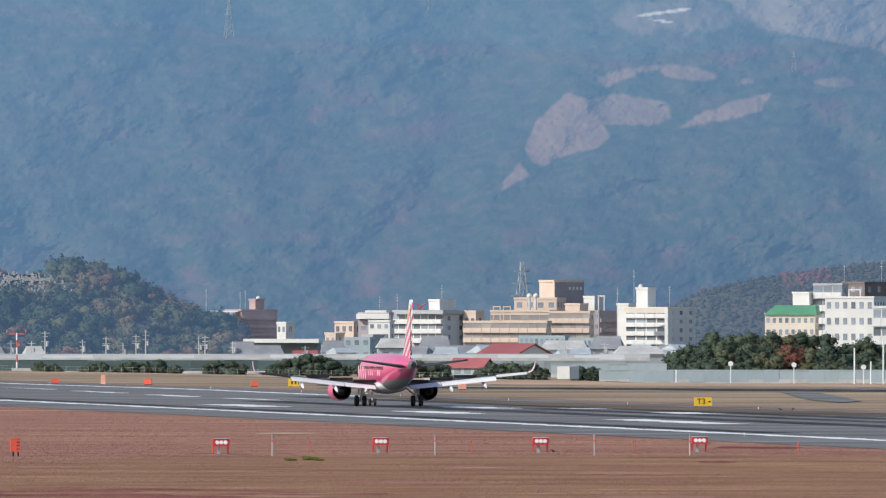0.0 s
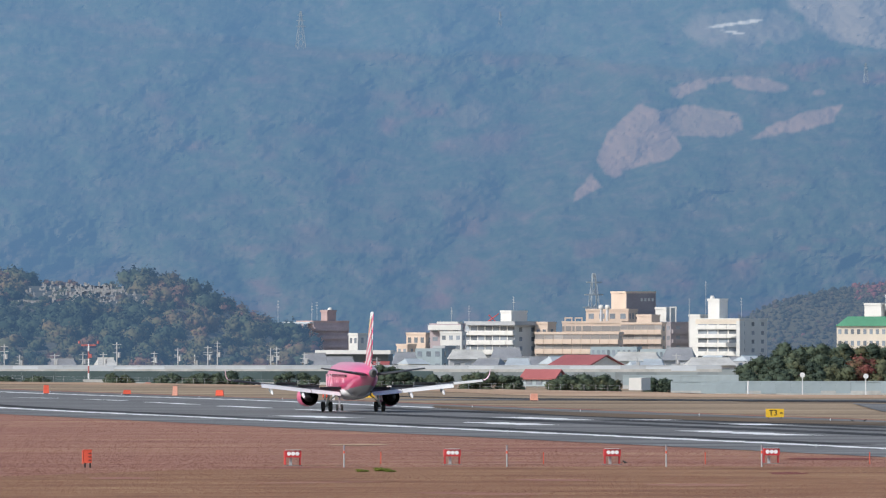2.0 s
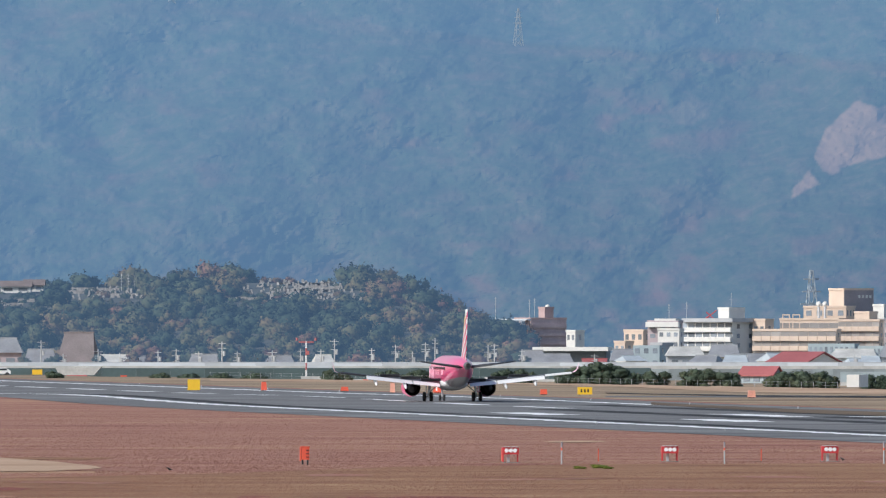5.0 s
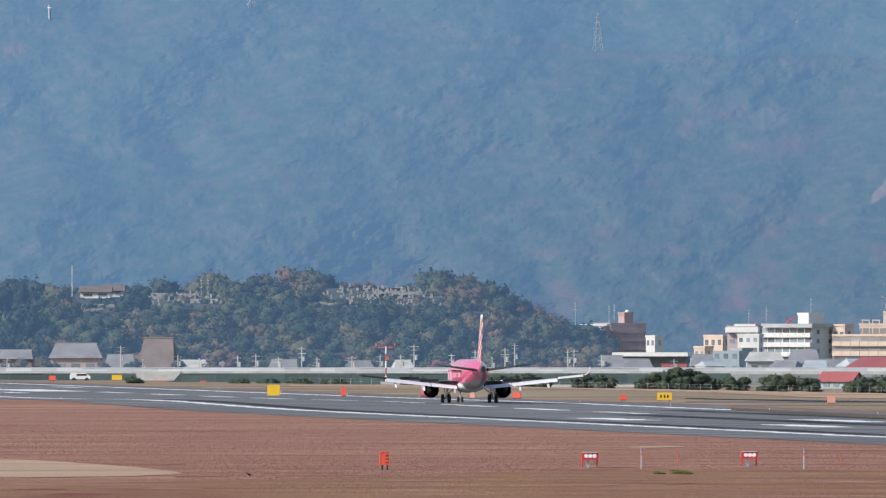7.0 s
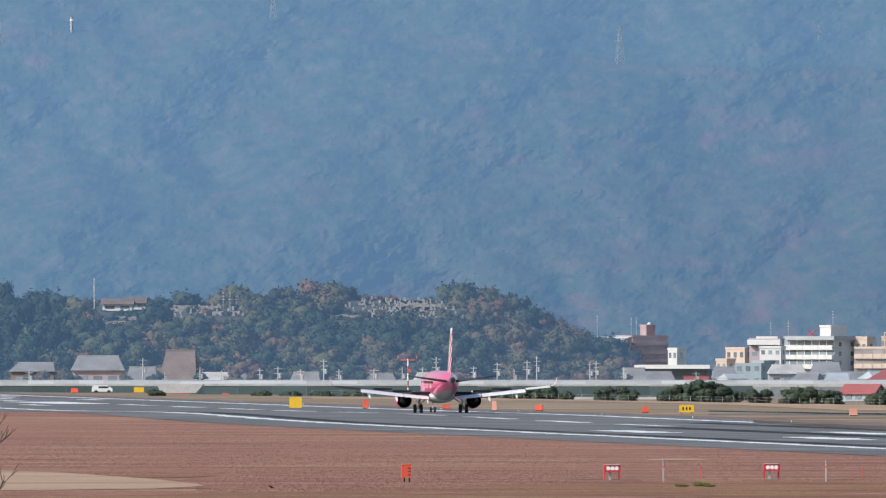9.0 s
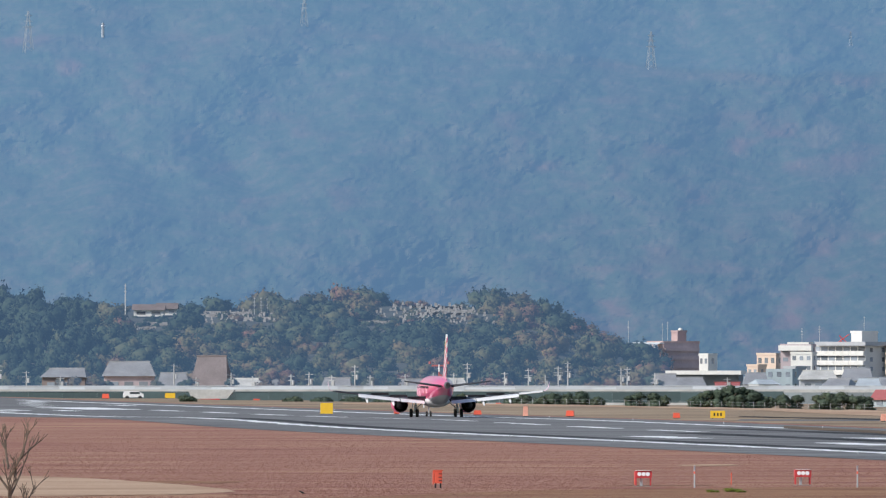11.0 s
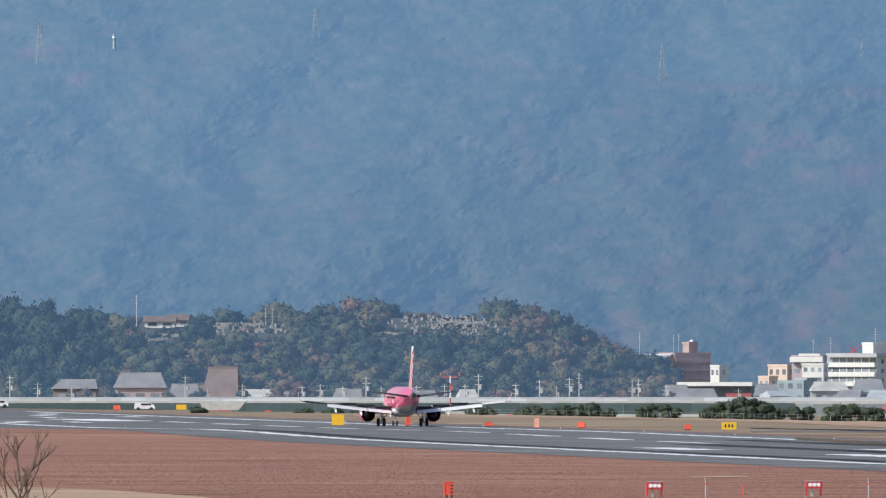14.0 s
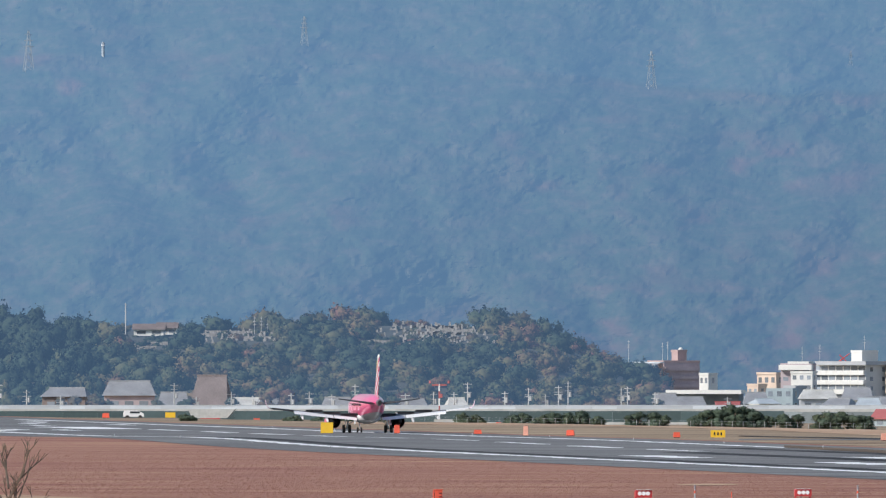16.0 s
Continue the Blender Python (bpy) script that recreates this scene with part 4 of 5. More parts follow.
        eng = part("engine", en, pink_paint, ob, "pink engine nacelle with a dark exhaust", True)
        inner = B()
        loft(inner, [[(side * 4.0 + math.cos(i * math.tau / 24) * r, y, 1.42 + math.sin(i * math.tau / 24) * r) for i in range(24)] for y, r in ((2.28, 0.86), (2.5, 0.82), (3.2, 0.76), (3.3, 0.1))], False)
        part("exhaust_duct", inner, nozzle_dark, eng, "", True)
        core = B()
        loft(core, [[(side * 4.0 + math.cos(i * math.tau / 18) * r, y, 1.42 + math.sin(i * math.tau / 18) * r) for i in range(18)] for y, r in ((3.2, 0.55), (2.2, 0.46), (1.5, 0.36), (1.45, 0.2), (1.0, 0.04))])
        part("core_cone", core, nozzle_dark, eng, "", True)
        part("intake_fan", tube(B(), (side * 4.0, 5.2, 1.42), (side * 4.0, 5.1, 1.42), 0.78, 0.78, 20), nozzle_dark, eng)
        py = B()
        prism(py, [(side * 4.0 - 0.12, 1.9), (side * 4.0 + 0.12, 1.9), (side * 4.0 + 0.1, 2.5), (side * 4.0 - 0.1, 2.5)], 0.6, 4.6)
        part("engine_pylon", py, flap_white, eng)
        # main gear
        g = part("main_gear", tube(B(), (side * 2.6, 0, 0.5), (side * 2.3, 0.1, 2.1), 0.11, 0.14, 10), flap_white, ob, "white main landing gear leg")
        part("axle", tube(B(), (side * 2.6 - 0.45, 0, 0.5), (side * 2.6 + 0.45, 0, 0.5), 0.07, 0.07, 8), steel, g)
        part("brace", tube(B(), (side * 2.55, 0, 0.9), (side * 1.3, 0.1, 1.9), 0.06, 0.06, 8), steel, g)
        part("gear_door", box(B(), (side * 2.75, 0.2, 1.5), (0.06, 0.9, 0.8)), flap_white, g)
        for dx in (-0.36, 0.36):
            add_wheel(g, side * 2.6 + dx, 0, 0.5, 0.33)
    n = part("nose_gear", tube(B(), (0, 10.7, 0.35), (0, 10.9, 2.0), 0.08, 0.1, 10), flap_white, ob, "white nose landing gear leg")
    part("axle", tube(B(), (-0.3, 10.7, 0.32), (0.3, 10.7, 0.32), 0.05, 0.05, 8), steel, n)
    for dx in (-0.24, 0.24):
        add_wheel(n, dx, 10.7, 0.32, 0.2)
        part("gear_door", box(B(), (dx * 2.3, 11.0, 1.35), (0.04, 1.3, 0.6)), flap_white, n)
    return ob


def add_wheel(parent, x, y, r, w):
    ty = B()
    loft(ty, [[(xx, y + math.cos(i * math.tau / 20) * rr, r + math.sin(i * math.tau / 20) * rr) for i in range(20)] for xx, rr in
              ((x - w / 2, r * 0.6), (x - w / 2, r * 0.88), (x - w * 0.3, r), (x + w * 0.3, r), (x + w / 2, r * 0.88), (x + w / 2, r * 0.6))])
    part("wheel", ty, tyre_black, parent, "black rubber tyre", True)


jet = airliner()

# ---- airfield edge: barriers, hedges, houses, poles ----
def long_wall(name, u0, u1, v_top, v_bot, dist, thick, mat, label, panel_u, deck=None, d_end=None):
    """A long barrier across the view, made of panels on one footing."""
    ax, ay = spot(u0, dist)
    bx, by = spot(u1, d_end or dist)
    z0, z1 = height(v_bot, dist), height(v_top, dist)
    n = max(1, int((u1 - u0) / panel_u))
    yaw = math.degrees(math.atan2(by - ay, bx - ax))
    ob = thing(name, ax, ay, z0, yaw, label, "barrier")
    length = math.hypot(bx - ax, by - ay)
    w = length / n
    me = mesh_from("panel", box(B(), (0, 0, (z1 - z0) / 2 + 0.05), (w * 0.996, thick, z1 - z0 - 0.1)), mat)
    for k in range(n):
        part("panel", me, None, ob).location = ((k + 0.5) * w, random.uniform(-0.06, 0.06), random.uniform(-0.05, 0.05))
    part("footing", box(B(), (length / 2, 0.05, 0.15), (length, thick * 1.4, 0.5)), concrete, ob)
    part("top_rail", box(B(), (length / 2, 0, z1 - z0 + 0.04), (length, thick * 1.2, 0.12)), deck or mat, ob)
    return ob


bank_wall = material("grey_green_concrete", (0.27, 0.31, 0.32), 0.85, spread=0.2, size=10, vary=0.2)
long_wall("road_barrier", -1000, 1150, 627.5, 637.5, 2205, 0.5, parapet_white, "long white road parapet beyond the airfield", 44, parapet_white)
long_wall("noise_barrier", -1000, 640, 638, 661, 2180, 0.3, teal_wall, "long dark green barrier under a white parapet", 60, teal_wall)
long_wall("embankment_wall", -1000, 1180, 634, 668, 2225, 0.5, bank_wall, "grey-green concrete wall under the road parapet", 36, bank_wall)
long_wall("blast_fence", 1060, 1750, 656, 677.5, 1625, 0.25, pale_panel, "pale blue-grey panel fence at the field's edge", 26, pale_panel)
long_wall("boundary_fence", 975, 1180, 645, 667, 1760, 0.2, pale_panel, "pale grey sheet fence beyond the turf", 30, pale_panel)


def wire_fence(u0, u1, dist, d_end):
    """Thin posts and wires along the edge of the field."""
    ax, ay = spot(u0, dist)
    bx, by = spot(u1, d_end)
    length = math.hypot(bx - ax, by - ay)
    ob = thing("wire_fence", ax, ay, ground_z(ax, ay), math.degrees(math.atan2(by - ay, bx - ax)), "thin pale wire fence with many posts at the field's edge", "fence")
    me = mesh_from("post", tube(B(), (0, 0, -0.3), (0, 0, 0.85), 0.022, 0.022, 6), pole_grey)
    n = int((u1 - u0) / 19)
    for k in range(n + 1):
        part("post", me, None, ob).location = (length * k / n, 0, 0)
    for z in (0.4, 0.8):
        part("wire", tube(B(), (0, 0, z), (length, 0, z), 0.006, 0.006, 4), steel, ob)


wire_fence(-140, 400, 1972, 1798)
wire_fence(402, 970, 1796, 1642)


def tree(u, dist, v_top, r_u, tint, name="tree", label="dark evergreen tree with a dense crown", seed=0, squat=1.0, low=0.22, group="trees at the field's edge", leaves=None):
    x, y = spot(u, dist)
    z0 = ground_z(x, y)
    h = height(v_top, dist) - z0
    r = r_u / FOCAL * dist
    ob = thing(name, x, y, z0, 0, label, name, group)
    tr = tube(B(), (0, 0, -0.2), (0.1, 0, h * 0.6), 0.035 * h, 0.02 * h, 7)
    rs = np.random.RandomState(seed + int(u) + 1000)
    for k in range(4):
        a = rs.uniform(0, math.tau)
        tube(tr, (0.05, 0, h * (0.2 + 0.1 * k)), (math.cos(a) * r * 0.6, math.sin(a) * r * 0.6, h * (0.45 + 0.1 * k)), 0.025 * h, 0.01 * h, 5)
    part("trunk", tr, bark, ob)
    vs, fs, tn, ns, n = [], [], [], [], 0
    for k in range(9):
        cv, cf, cn = TREE_CROWNS[rs.randint(len(TREE_CROWNS))]
        a, q = rs.uniform(0, math.tau), rs.uniform(0, 1)
        rr = r * rs.uniform(0.5, 0.78)
        zc = low * h + q * ((1 - low) * h - rr * 0.7)
        off = r * 0.62 * math.sqrt(max(0.05, 1 - (1.6 * q - 0.5) ** 2 if q > 0.31 else 1)) * rs.uniform(0.3, 1)
        vs.append(cv * np.array([rr, rr, rr * 0.9 * squat]) + np.array([math.cos(a) * off, math.sin(a) * off, zc]))
        fs.append(cf + n)
        ns.append(cn)
        tn.append(np.full(len(cv), tint) + rs.uniform(-0.1, 0.1) + np.repeat(rs.uniform(-0.06, 0.06, len(cv) // 3 + 1), 3)[:len(cv)])
        n += len(cv)
    part("crown", raw_mesh("crown", np.concatenate(vs), np.concatenate(fs), leaves or grove_leaves, {"tint": np.concatenate(tn)}, True, np.concatenate(ns)), None, ob)
    return ob


for u, r, v in ((-420, 14, 640), (-408, 11, 644), (70, 20, 637), (95, 15, 641), (180, 20, 637), (232, 24, 634), (282, 26, 634), (383, 18, 635), (412, 22, 634), (505, 24, 630), (548, 30, 622), (585, 24, 630),
                (640, 20, 636), (702, 22, 636), (738, 26, 632), (768, 22, 634), (872, 24, 640), (905, 28, 636), (942, 24, 638),  (-180, 26, 646), (-120, 26, 647), (-60, 28, 646), (-230, 22, 647),
                (160, 20, 640), (205, 22, 637), (257, 24, 636), (306, 20, 640), (365, 16, 642), (430, 16, 642), (484, 18, 638), (525, 28, 627), (566, 28, 626), (606, 20, 636), (663, 18, 640), (720, 24, 634), (785, 18, 640), (855, 20, 646), (888, 24, 641), (925, 26, 640), (962, 18, 646)):
    tree(u, 1950, v, r, random.uniform(0.25, 0.6), "shrub", "rounded dark green shrub at the field's edge", squat=0.85, low=0.1, group="shrubs at the field's edge")
for u, r, v in ((1026, 17, 644), (1046, 16, 642), (1058, 12, 650)):
    tree(u, 1700, v, r, 0.3, "shrub", "rounded dark green shrub beside a white shed", squat=0.9, low=0.1, group="shrubs at the field's edge")
GROVE = [(1150, 690), (1175, 640), (1195, 612), (1230, 594), (1260, 582), (1300, 584), (1350, 578), (1400, 580), (1450, 584), (1500, 590), (1568, 600), (1700, 600)]
for row, dist, drop in ((0, 1990, 0), (1, 1930, 22), (2, 1880, 45)):
    u = 1196 + row * 8
    while u < 1680:
        v = np.interp(u, [p[0] for p in GROVE], [p[1] for p in GROVE]) + drop + random.uniform(-3, 7)
        red = 1385 < u < 1420 and row > 0
        tree(u, dist, min(v, 645), 33, 0.95 if red else random.uniform(0.1, 0.75), "tree", "crimson-leaved autumn tree in a grove" if red else "dark evergreen tree in a dense grove", row, low=0.1)
        u += random.uniform(19, 27)


def utility_pole(u, v_top, dist):
    x, y = spot(u, dist)
    z0 = ground_z(x, y)
    h = height(v_top, dist) - z0
    ob = thing("utility_pole", x, y, z0, random.uniform(-30, 30), "pale concrete utility pole with crossarms", "utility pole", "utility poles")
    part("pole", tube(B(), (0, 0, -0.3), (0, 0, h), 0.16, 0.1, 8), pole_grey, ob)
    for k in range(3):
        part("crossarm", box(B(), (0, 0, h - 0.4 - k * random.uniform(0.6, 1.0)), (random.uniform(1.0, 1.8), 0.1, 0.1)), pole_grey, ob)
    part("transformer", tube(B(), (0.4, 0, h * 0.6), (0.4, 0, h * 0.6 + 0.9), 0.25, 0.25, 8), pole_grey, ob)


for u, v in ((-749, 588), (-700, 600), (-640, 610), (-439, 588), (-400, 612), (-338, 604), (-300, 610), (-232, 606), (-200, 603), (-160, 608), (-119, 590), (-92, 608), (-30, 606), (20, 604), (56, 604), (80, 586), (146, 602), (188, 596), (218, 608), (241, 592), (258, 584), (352, 596), (363, 594), (412, 604), (540, 612), (1000, 612), (1070, 606)):
    utility_pole(u, v, 2450)

for u, dist, v, w, wall, roof, text, rs in (
        (-518, 2600, 584, 96, flank_brown, tile_roof, "brown-walled house under a broad grey tiled roof", 0.36), (-372, 2600, 574, 70, dark_wall, thatch, "temple hall under a tall steep brown roof", 0.8),
        (-628, 2650, 596, 84, dark_wall, tile_roof, "low house under a grey tiled roof", 0.26), (-440, 2560, 604, 60, grey_wall, tile_roof, "low house under a grey tiled roof", 0.5),
        (-310, 2560, 614, 70, white_wall, concrete, "low house with a pale flat-pitched roof", 0.3), (-255, 2620, 606, 40, white_wall, tile_roof, "small white house among trees", 0.5),
        (-150, 2550, 613, 60, white_wall, tile_roof, "low house under a dark tiled roof", 0.6), (-20, 2560, 615, 62, white_wall, tile_roof, "low house under a dark tiled roof", 0.5),
        (60, 2540, 614, 36, white_wall, concrete, "low white shed by the road", 0.3), (430, 2560, 606, 50, grey_wall, tile_roof, "low grey house with a tiled roof", 0.5),
        (470, 2600, 612, 70, dark_wall, tile_roof, "long dark house with a tiled roof", 0.5), (540, 2500, 621, 44, grey_wall, red_roof, "small house under a red roof", 0.5),
        (590, 2700, 604, 46, grey_wall, tile_roof, "grey house with a tiled roof", 0.4), (700, 2900, 600, 70, grey_wall, concrete, "grey shed with a pale roof", 0.3),
        (770, 3000, 596, 60, white_wall, tile_roof, "pale house with a tiled roof", 0.4), (830, 2700, 612, 50, grey_wall, tile_roof, "grey house with a tiled roof", 0.4),
        (1000, 2800, 604, 90, white_wall, concrete, "long white shed with a pale roof", 0.3), (1075, 2900, 596, 60, grey_wall, tile_roof, "grey house with a tiled roof", 0.4),
        (1130, 2600, 614, 90, grey_wall, concrete, "long grey shed with a pale roof", 0.3), (1190, 2900, 612, 60, white_wall, tile_roof, "pale house with a tiled roof", 0.4)):
    house(u, dist, v, w, wall, roof, text, random.uniform(-8, 8), 10, rs, roof is not red_roof)


# these bushes reuse the hill leaves, painted haze glow included
for u, v, r, q in ((-640, 610, 16, 0.5), (-612, 606, 24, 0.55), (-580, 604, 26, 0.6), (-556, 610, 20, 0.5), (-470, 612, 18, 0.4), (-415, 606, 20, 0.3), (-338, 608, 18, 0.35), (-268, 596, 26, 0.72), (-238, 590, 26, 0.75), (-210, 606, 22, 0.5),
                   (-90, 606, 24, 0.5), (-50, 608, 22, 0.35), (110, 610, 26, 0.78), (150, 608, 24, 0.7), (300, 612, 24, 0.72), (340, 606, 26, 0.76), (380, 608, 24, 0.7), (415, 612, 20, 0.5)):
    tree(u, 2480, v, r, q, "bush", "olive and brown bush beside the houses below the hill", squat=0.8, low=0.1, group="bushes below the hill", leaves=wood_leaves)

pale_blue_roof = material("pale_slate_roof", (0.42, 0.47, 0.51), 0.7, spread=0.2, size=4)
for k in range(16):
    u = random.uniform(430, 1200)
    dist = random.uniform(2500, 3050)
    house(u, dist, random.uniform(609, 623), random.uniform(26, 56), random.choice((white_wall, grey_wall, beige_wall, grey_wall)), random.choice((tile_roof, pale_blue_roof, pale_blue_roof, pale_blue_roof)),
          "small house with a pitched roof beyond the airfield", random.uniform(-30, 30), 8, random.uniform(0.2, 0.35))


def hall(u0, u1, u2, v_ridge, v_eave, v_base, dist, label, wall, turn=35):
    """A shed with a red gabled roof: the long side from u0 to u1, the gable end to u2."""
    ppm = FOCAL / dist
    th = radians(turn)
    w, dep = (u1 - u0) / ppm / math.cos(th), (u2 - u1) / ppm / math.sin(th)
    x, y = spot(u1, dist)
    z0 = height(v_base, dist)
    he, hr = height(v_eave, dist) - z0, height(v_ridge, dist) - z0
    ob = thing("hall", x, y, z0, -turn, label, "hall")
    wl = B()
    ring = lambda xx: [(xx, 0, 0), (xx, dep, 0), (xx, dep, he), (xx, dep / 2, hr), (xx, 0, he)]
    loft(wl, [ring(-w), ring(0)])
    part("wall", wl, wall, ob)
    for s in (0, 1):
        rf = B()
        y0 = -0.5 if s == 0 else dep + 0.5
        drop = (hr - he) / (dep / 2) * 0.5
        rr = [(-w - 0.4, y0, he - drop), (0.4, y0, he - drop), (0.4, dep / 2, hr + 0.05), (-w - 0.4, dep / 2, hr + 0.05)]
        loft(rf, [[(a, b, c + 0.02) for a, b, c in rr], [(a, b, c + 0.25) for a, b, c in rr]])
        part("roof", rf, red_roof, ob, "red sheet-metal roof slope")
    for k in range(3):
        o = part("window", window_mesh, None, ob)
        o.matrix_local = pose(-w * (0.2 + 0.3 * k), -0.03, he * 0.55) @ Matrix.Diagonal((1.2, 1, 0.8, 1))
    return ob


hall(846, 915, 975, 611, 628, 662, 2320, "white hall with a red gabled metal roof", white_wall)
hall(798, 856, 872, 637, 648, 668, 2120, "low pale shed with a red gabled metal roof", pale_panel)
block("small_shed", 986, 1008, 1012, 649, 671, 1690, 1, 1, white_wall, "small plain white equipment shed", windows=False, parapet=False, turn=12)
block("long_depot", 434, 560, 566, 606, 640, 3000, 1, 8, depot_dark, "long low depot under a white roof, shade painted into its wall", windows=False, parapet=False, turn=10)
block("depot_roof", 430, 564, 571, 600, 607, 2996, 1, 1, white_wall, "long flat white roof edge of a depot", windows=False, parapet=False, turn=10)
culvert = B()
prism(culvert, [(-3.2, 0), (2.4, 0), (3.6, 1.4), (-3.8, 1.4)], 0, 4)
ob = single("concrete_ramp", culvert, concrete, "pale concrete ramp with sloping sides", "ramp")
x, y = spot(-372, 2060)
ob.matrix_world = pose(x, y, ground_z(x, y))
culv = ob.copy()
scene.collection.objects.link(culv)
x, y = spot(62, 2060)
culv.matrix_world = pose(x, y, ground_z(x, y))


def van(u, v, mat, label, length=3.3):
    x, y = spot(u, 2130)
    ob = thing("van", x, y, ground_z(x, y), 6, label, "van", "parked vans")
    bd = B()
    prism(bd, [(-length / 2, 0.4), (length / 2, 0.4), (length / 2, 0.9), (length / 2 - 0.8, 1.4), (-length / 2 + 0.2, 1.45), (-length / 2, 1.0)], -0.85, 0.85)
    part("body", bd, mat, ob)
    part("side_window", box(B(), (0.2, -0.86, 1.12), (length * 0.5, 0.04, 0.32)), pane_dark, ob)
    for sx in (-0.32, 0.32):
        for sy in (-0.8, 0.8):
            part("wheel", tube(B(), (sx * length, sy - 0.1, 0.33), (sx * length, sy + 0.1, 0.33), 0.33, 0.33, 14), black_paint, ob)


van(-511, 646, white_paint, "white van parked below the barrier")
van(-376, 646, red_paint, "red van parked by the concrete ramp", 3.2)
van(-770, 646, white_paint, "white van parked below the barrier")


faded_red = material("faded_red_paint", (0.42, 0.13, 0.13), 0.6, spread=0.2, size=1)


def approach_mast(u, v_top, dist):
    x, y = spot(u, dist)
    z0 = ground_z(x, y)
    h = height(v_top, dist) - z0
    ob = thing("warning_mast", x, y, z0, 0, "red and white banded steel mast with a red lamp frame", "mast")
    for k in range(6):
        part("band", tube(B(), (0, 0, h * k / 6), (0, 0, h * (k + 1) / 6 - 0.01), 0.13, 0.13, 8), faded_red if k % 2 == 0 else white_paint, ob)
    part("lamp_frame", box(B(), (0, 0, h - 0.2), (2.4, 0.2, 0.25)), faded_red, ob, "red crossbar")
    part("lamp_box", box(B(), (0.2, -0.2, h - 1.9), (0.6, 0.5, 0.6)), faded_red, ob, "red lamp box")
    for s in (-1, 1):
        part("lamp", tube(B(), (s * 1.5, 0, h + 0.05), (s * 1.5, 0, h + 0.5), 0.2, 0.15, 8), faded_red, ob)


approach_mast(30, 589, 2080)


def lamp_post(u, v_top, v_base, dist, disc):
    x, y = spot(u, dist)
    z0, z1 = height(v_base, dist), height(v_top, dist)
    ob = thing("field_post", x, y, z0, 0, "white field post with a round head" if disc else "plain white field post", "post", "posts by the fence")
    part("post", tube(B(), (0, 0, -0.5), (0, 0, z1 - z0), 0.07 if disc else 0.11, 0.06 if disc else 0.1, 8), white_paint, ob)
    if disc:
        part("head", tube(B(), (0, -0.15, z1 - z0), (0, 0.15, z1 - z0), 0.32, 0.32, 14), white_paint, ob, "white round head")


for u, a, b, d in ((1293, 644, 676, True), (1405, 646, 676, True), (1512, 616, 676, False), (1528, 650, 676, True), (1541, 640, 676, False), (1563, 596, 676, False), (1197, 655, 676, False)):
    lamp_post(u, a, b, 1612, d)

# mountain pylons stand on the slope

for u, a, b in ((405, 0, 64), (-209, -62, -14), (-697, -36, 32), (1405, 92, 122), (758, 0, 20)):
    pylon(u, a, b + 6, float(slope_dist(np.array([float(u)]), np.array([float(b)]))[0]) - 2, haze_steel, "pale transmission pylon on the hazy mountain slope")
dt = float(slope_dist(np.array([-565.0]), np.array([6.0]))[0]) - 1
x, y = spot(-565, dt)
wt = thing("white_tower", x, y, height(6, dt), 0, "slim white tower on the mountain slope", "tower")
part("shaft", tube(B(), (0, 0, -1.5), (0, 0, 4.4), 0.6, 0.5, 10), haze_steel, wt)
part("gallery", tube(B(), (0, 0, 3.1), (0, 0, 3.5), 0.75, 0.75, 10), white_paint, wt)

# ---- graves and shrine on the hill ----
stone_grey = material("grave_stone", (0.33, 0.33, 0.34), 0.9, spread=0.3, size=1, bump=0.3)


def on_hill(u, v):
    """The place on the hill's slope that shows at bearing u and height v."""
    top = np.interp(u, [p[0] for p in HILL_TOP], [p[1] for p in HILL_TOP]) + 17.6
    best = None
    for k in range(60):
        q = k / 59
        dist = 3150 + 410 * q
        z0, zt = height(648, 3150), height(top, 3560)
        z = z0 + (zt - z0) * (1 - (1 - q) ** 1.4)
        miss = abs(LEVEL - (z - EYE) * FOCAL / dist - v)
        if best is None or miss < best[0]:
            best = (miss, dist, z)
    x, y = spot(u, best[1])
    return x, y, best[2]


graves = B()
for k in range(210):
    if k % 4:
        u, v = random.gauss(15, 52), random.gauss(500, 10)
    else:
        u, v = random.gauss(-325, 36), random.gauss(506, 7)
    x, y, z = on_hill(u, v)
    h = random.uniform(0.4, 1.15)
    box(graves, (x, y - 1, z + h / 2), (random.uniform(0.3, 0.6), 0.5, h))
    box(graves, (x, y - 1, z + 0.1), (random.uniform(0.45, 0.9), 0.9, 0.4))
single("gravestones", graves, stone_grey, "many grey gravestones on hillside terraces", "gravestones", kind="stuff")
for u0, u1, v in ((-110, -55, 514), (-30, 60, 508), (-10, 70, 499), (20, 118, 494), (-20, 70, 488), (-400, -330, 503), (-335, -250, 506), (-390, -300, 497), (-525, -450, 518), (-520, -470, 524)):
    x0, y0, z0 = on_hill(u0, v)
    x1, y1, z1 = on_hill(u1, v)
    ob = thing("terrace_wall", x0, y0 - 1.5, min(z0, z1) - 0.6, math.degrees(math.atan2(y1 - y0, x1 - x0)), "pale stone terrace wall on the wooded hill", "retaining wall", "hill terraces")
    n = 8
    L = math.hypot(x1 - x0, y1 - y0)
    for k in range(n):
        hh = random.uniform(0.7, 1.1)
        part("stone_course", box(B(), (L * (k + 0.5) / n, 0, hh / 2), (L / n * 0.97, 0.8, hh)), stone_grey, ob)


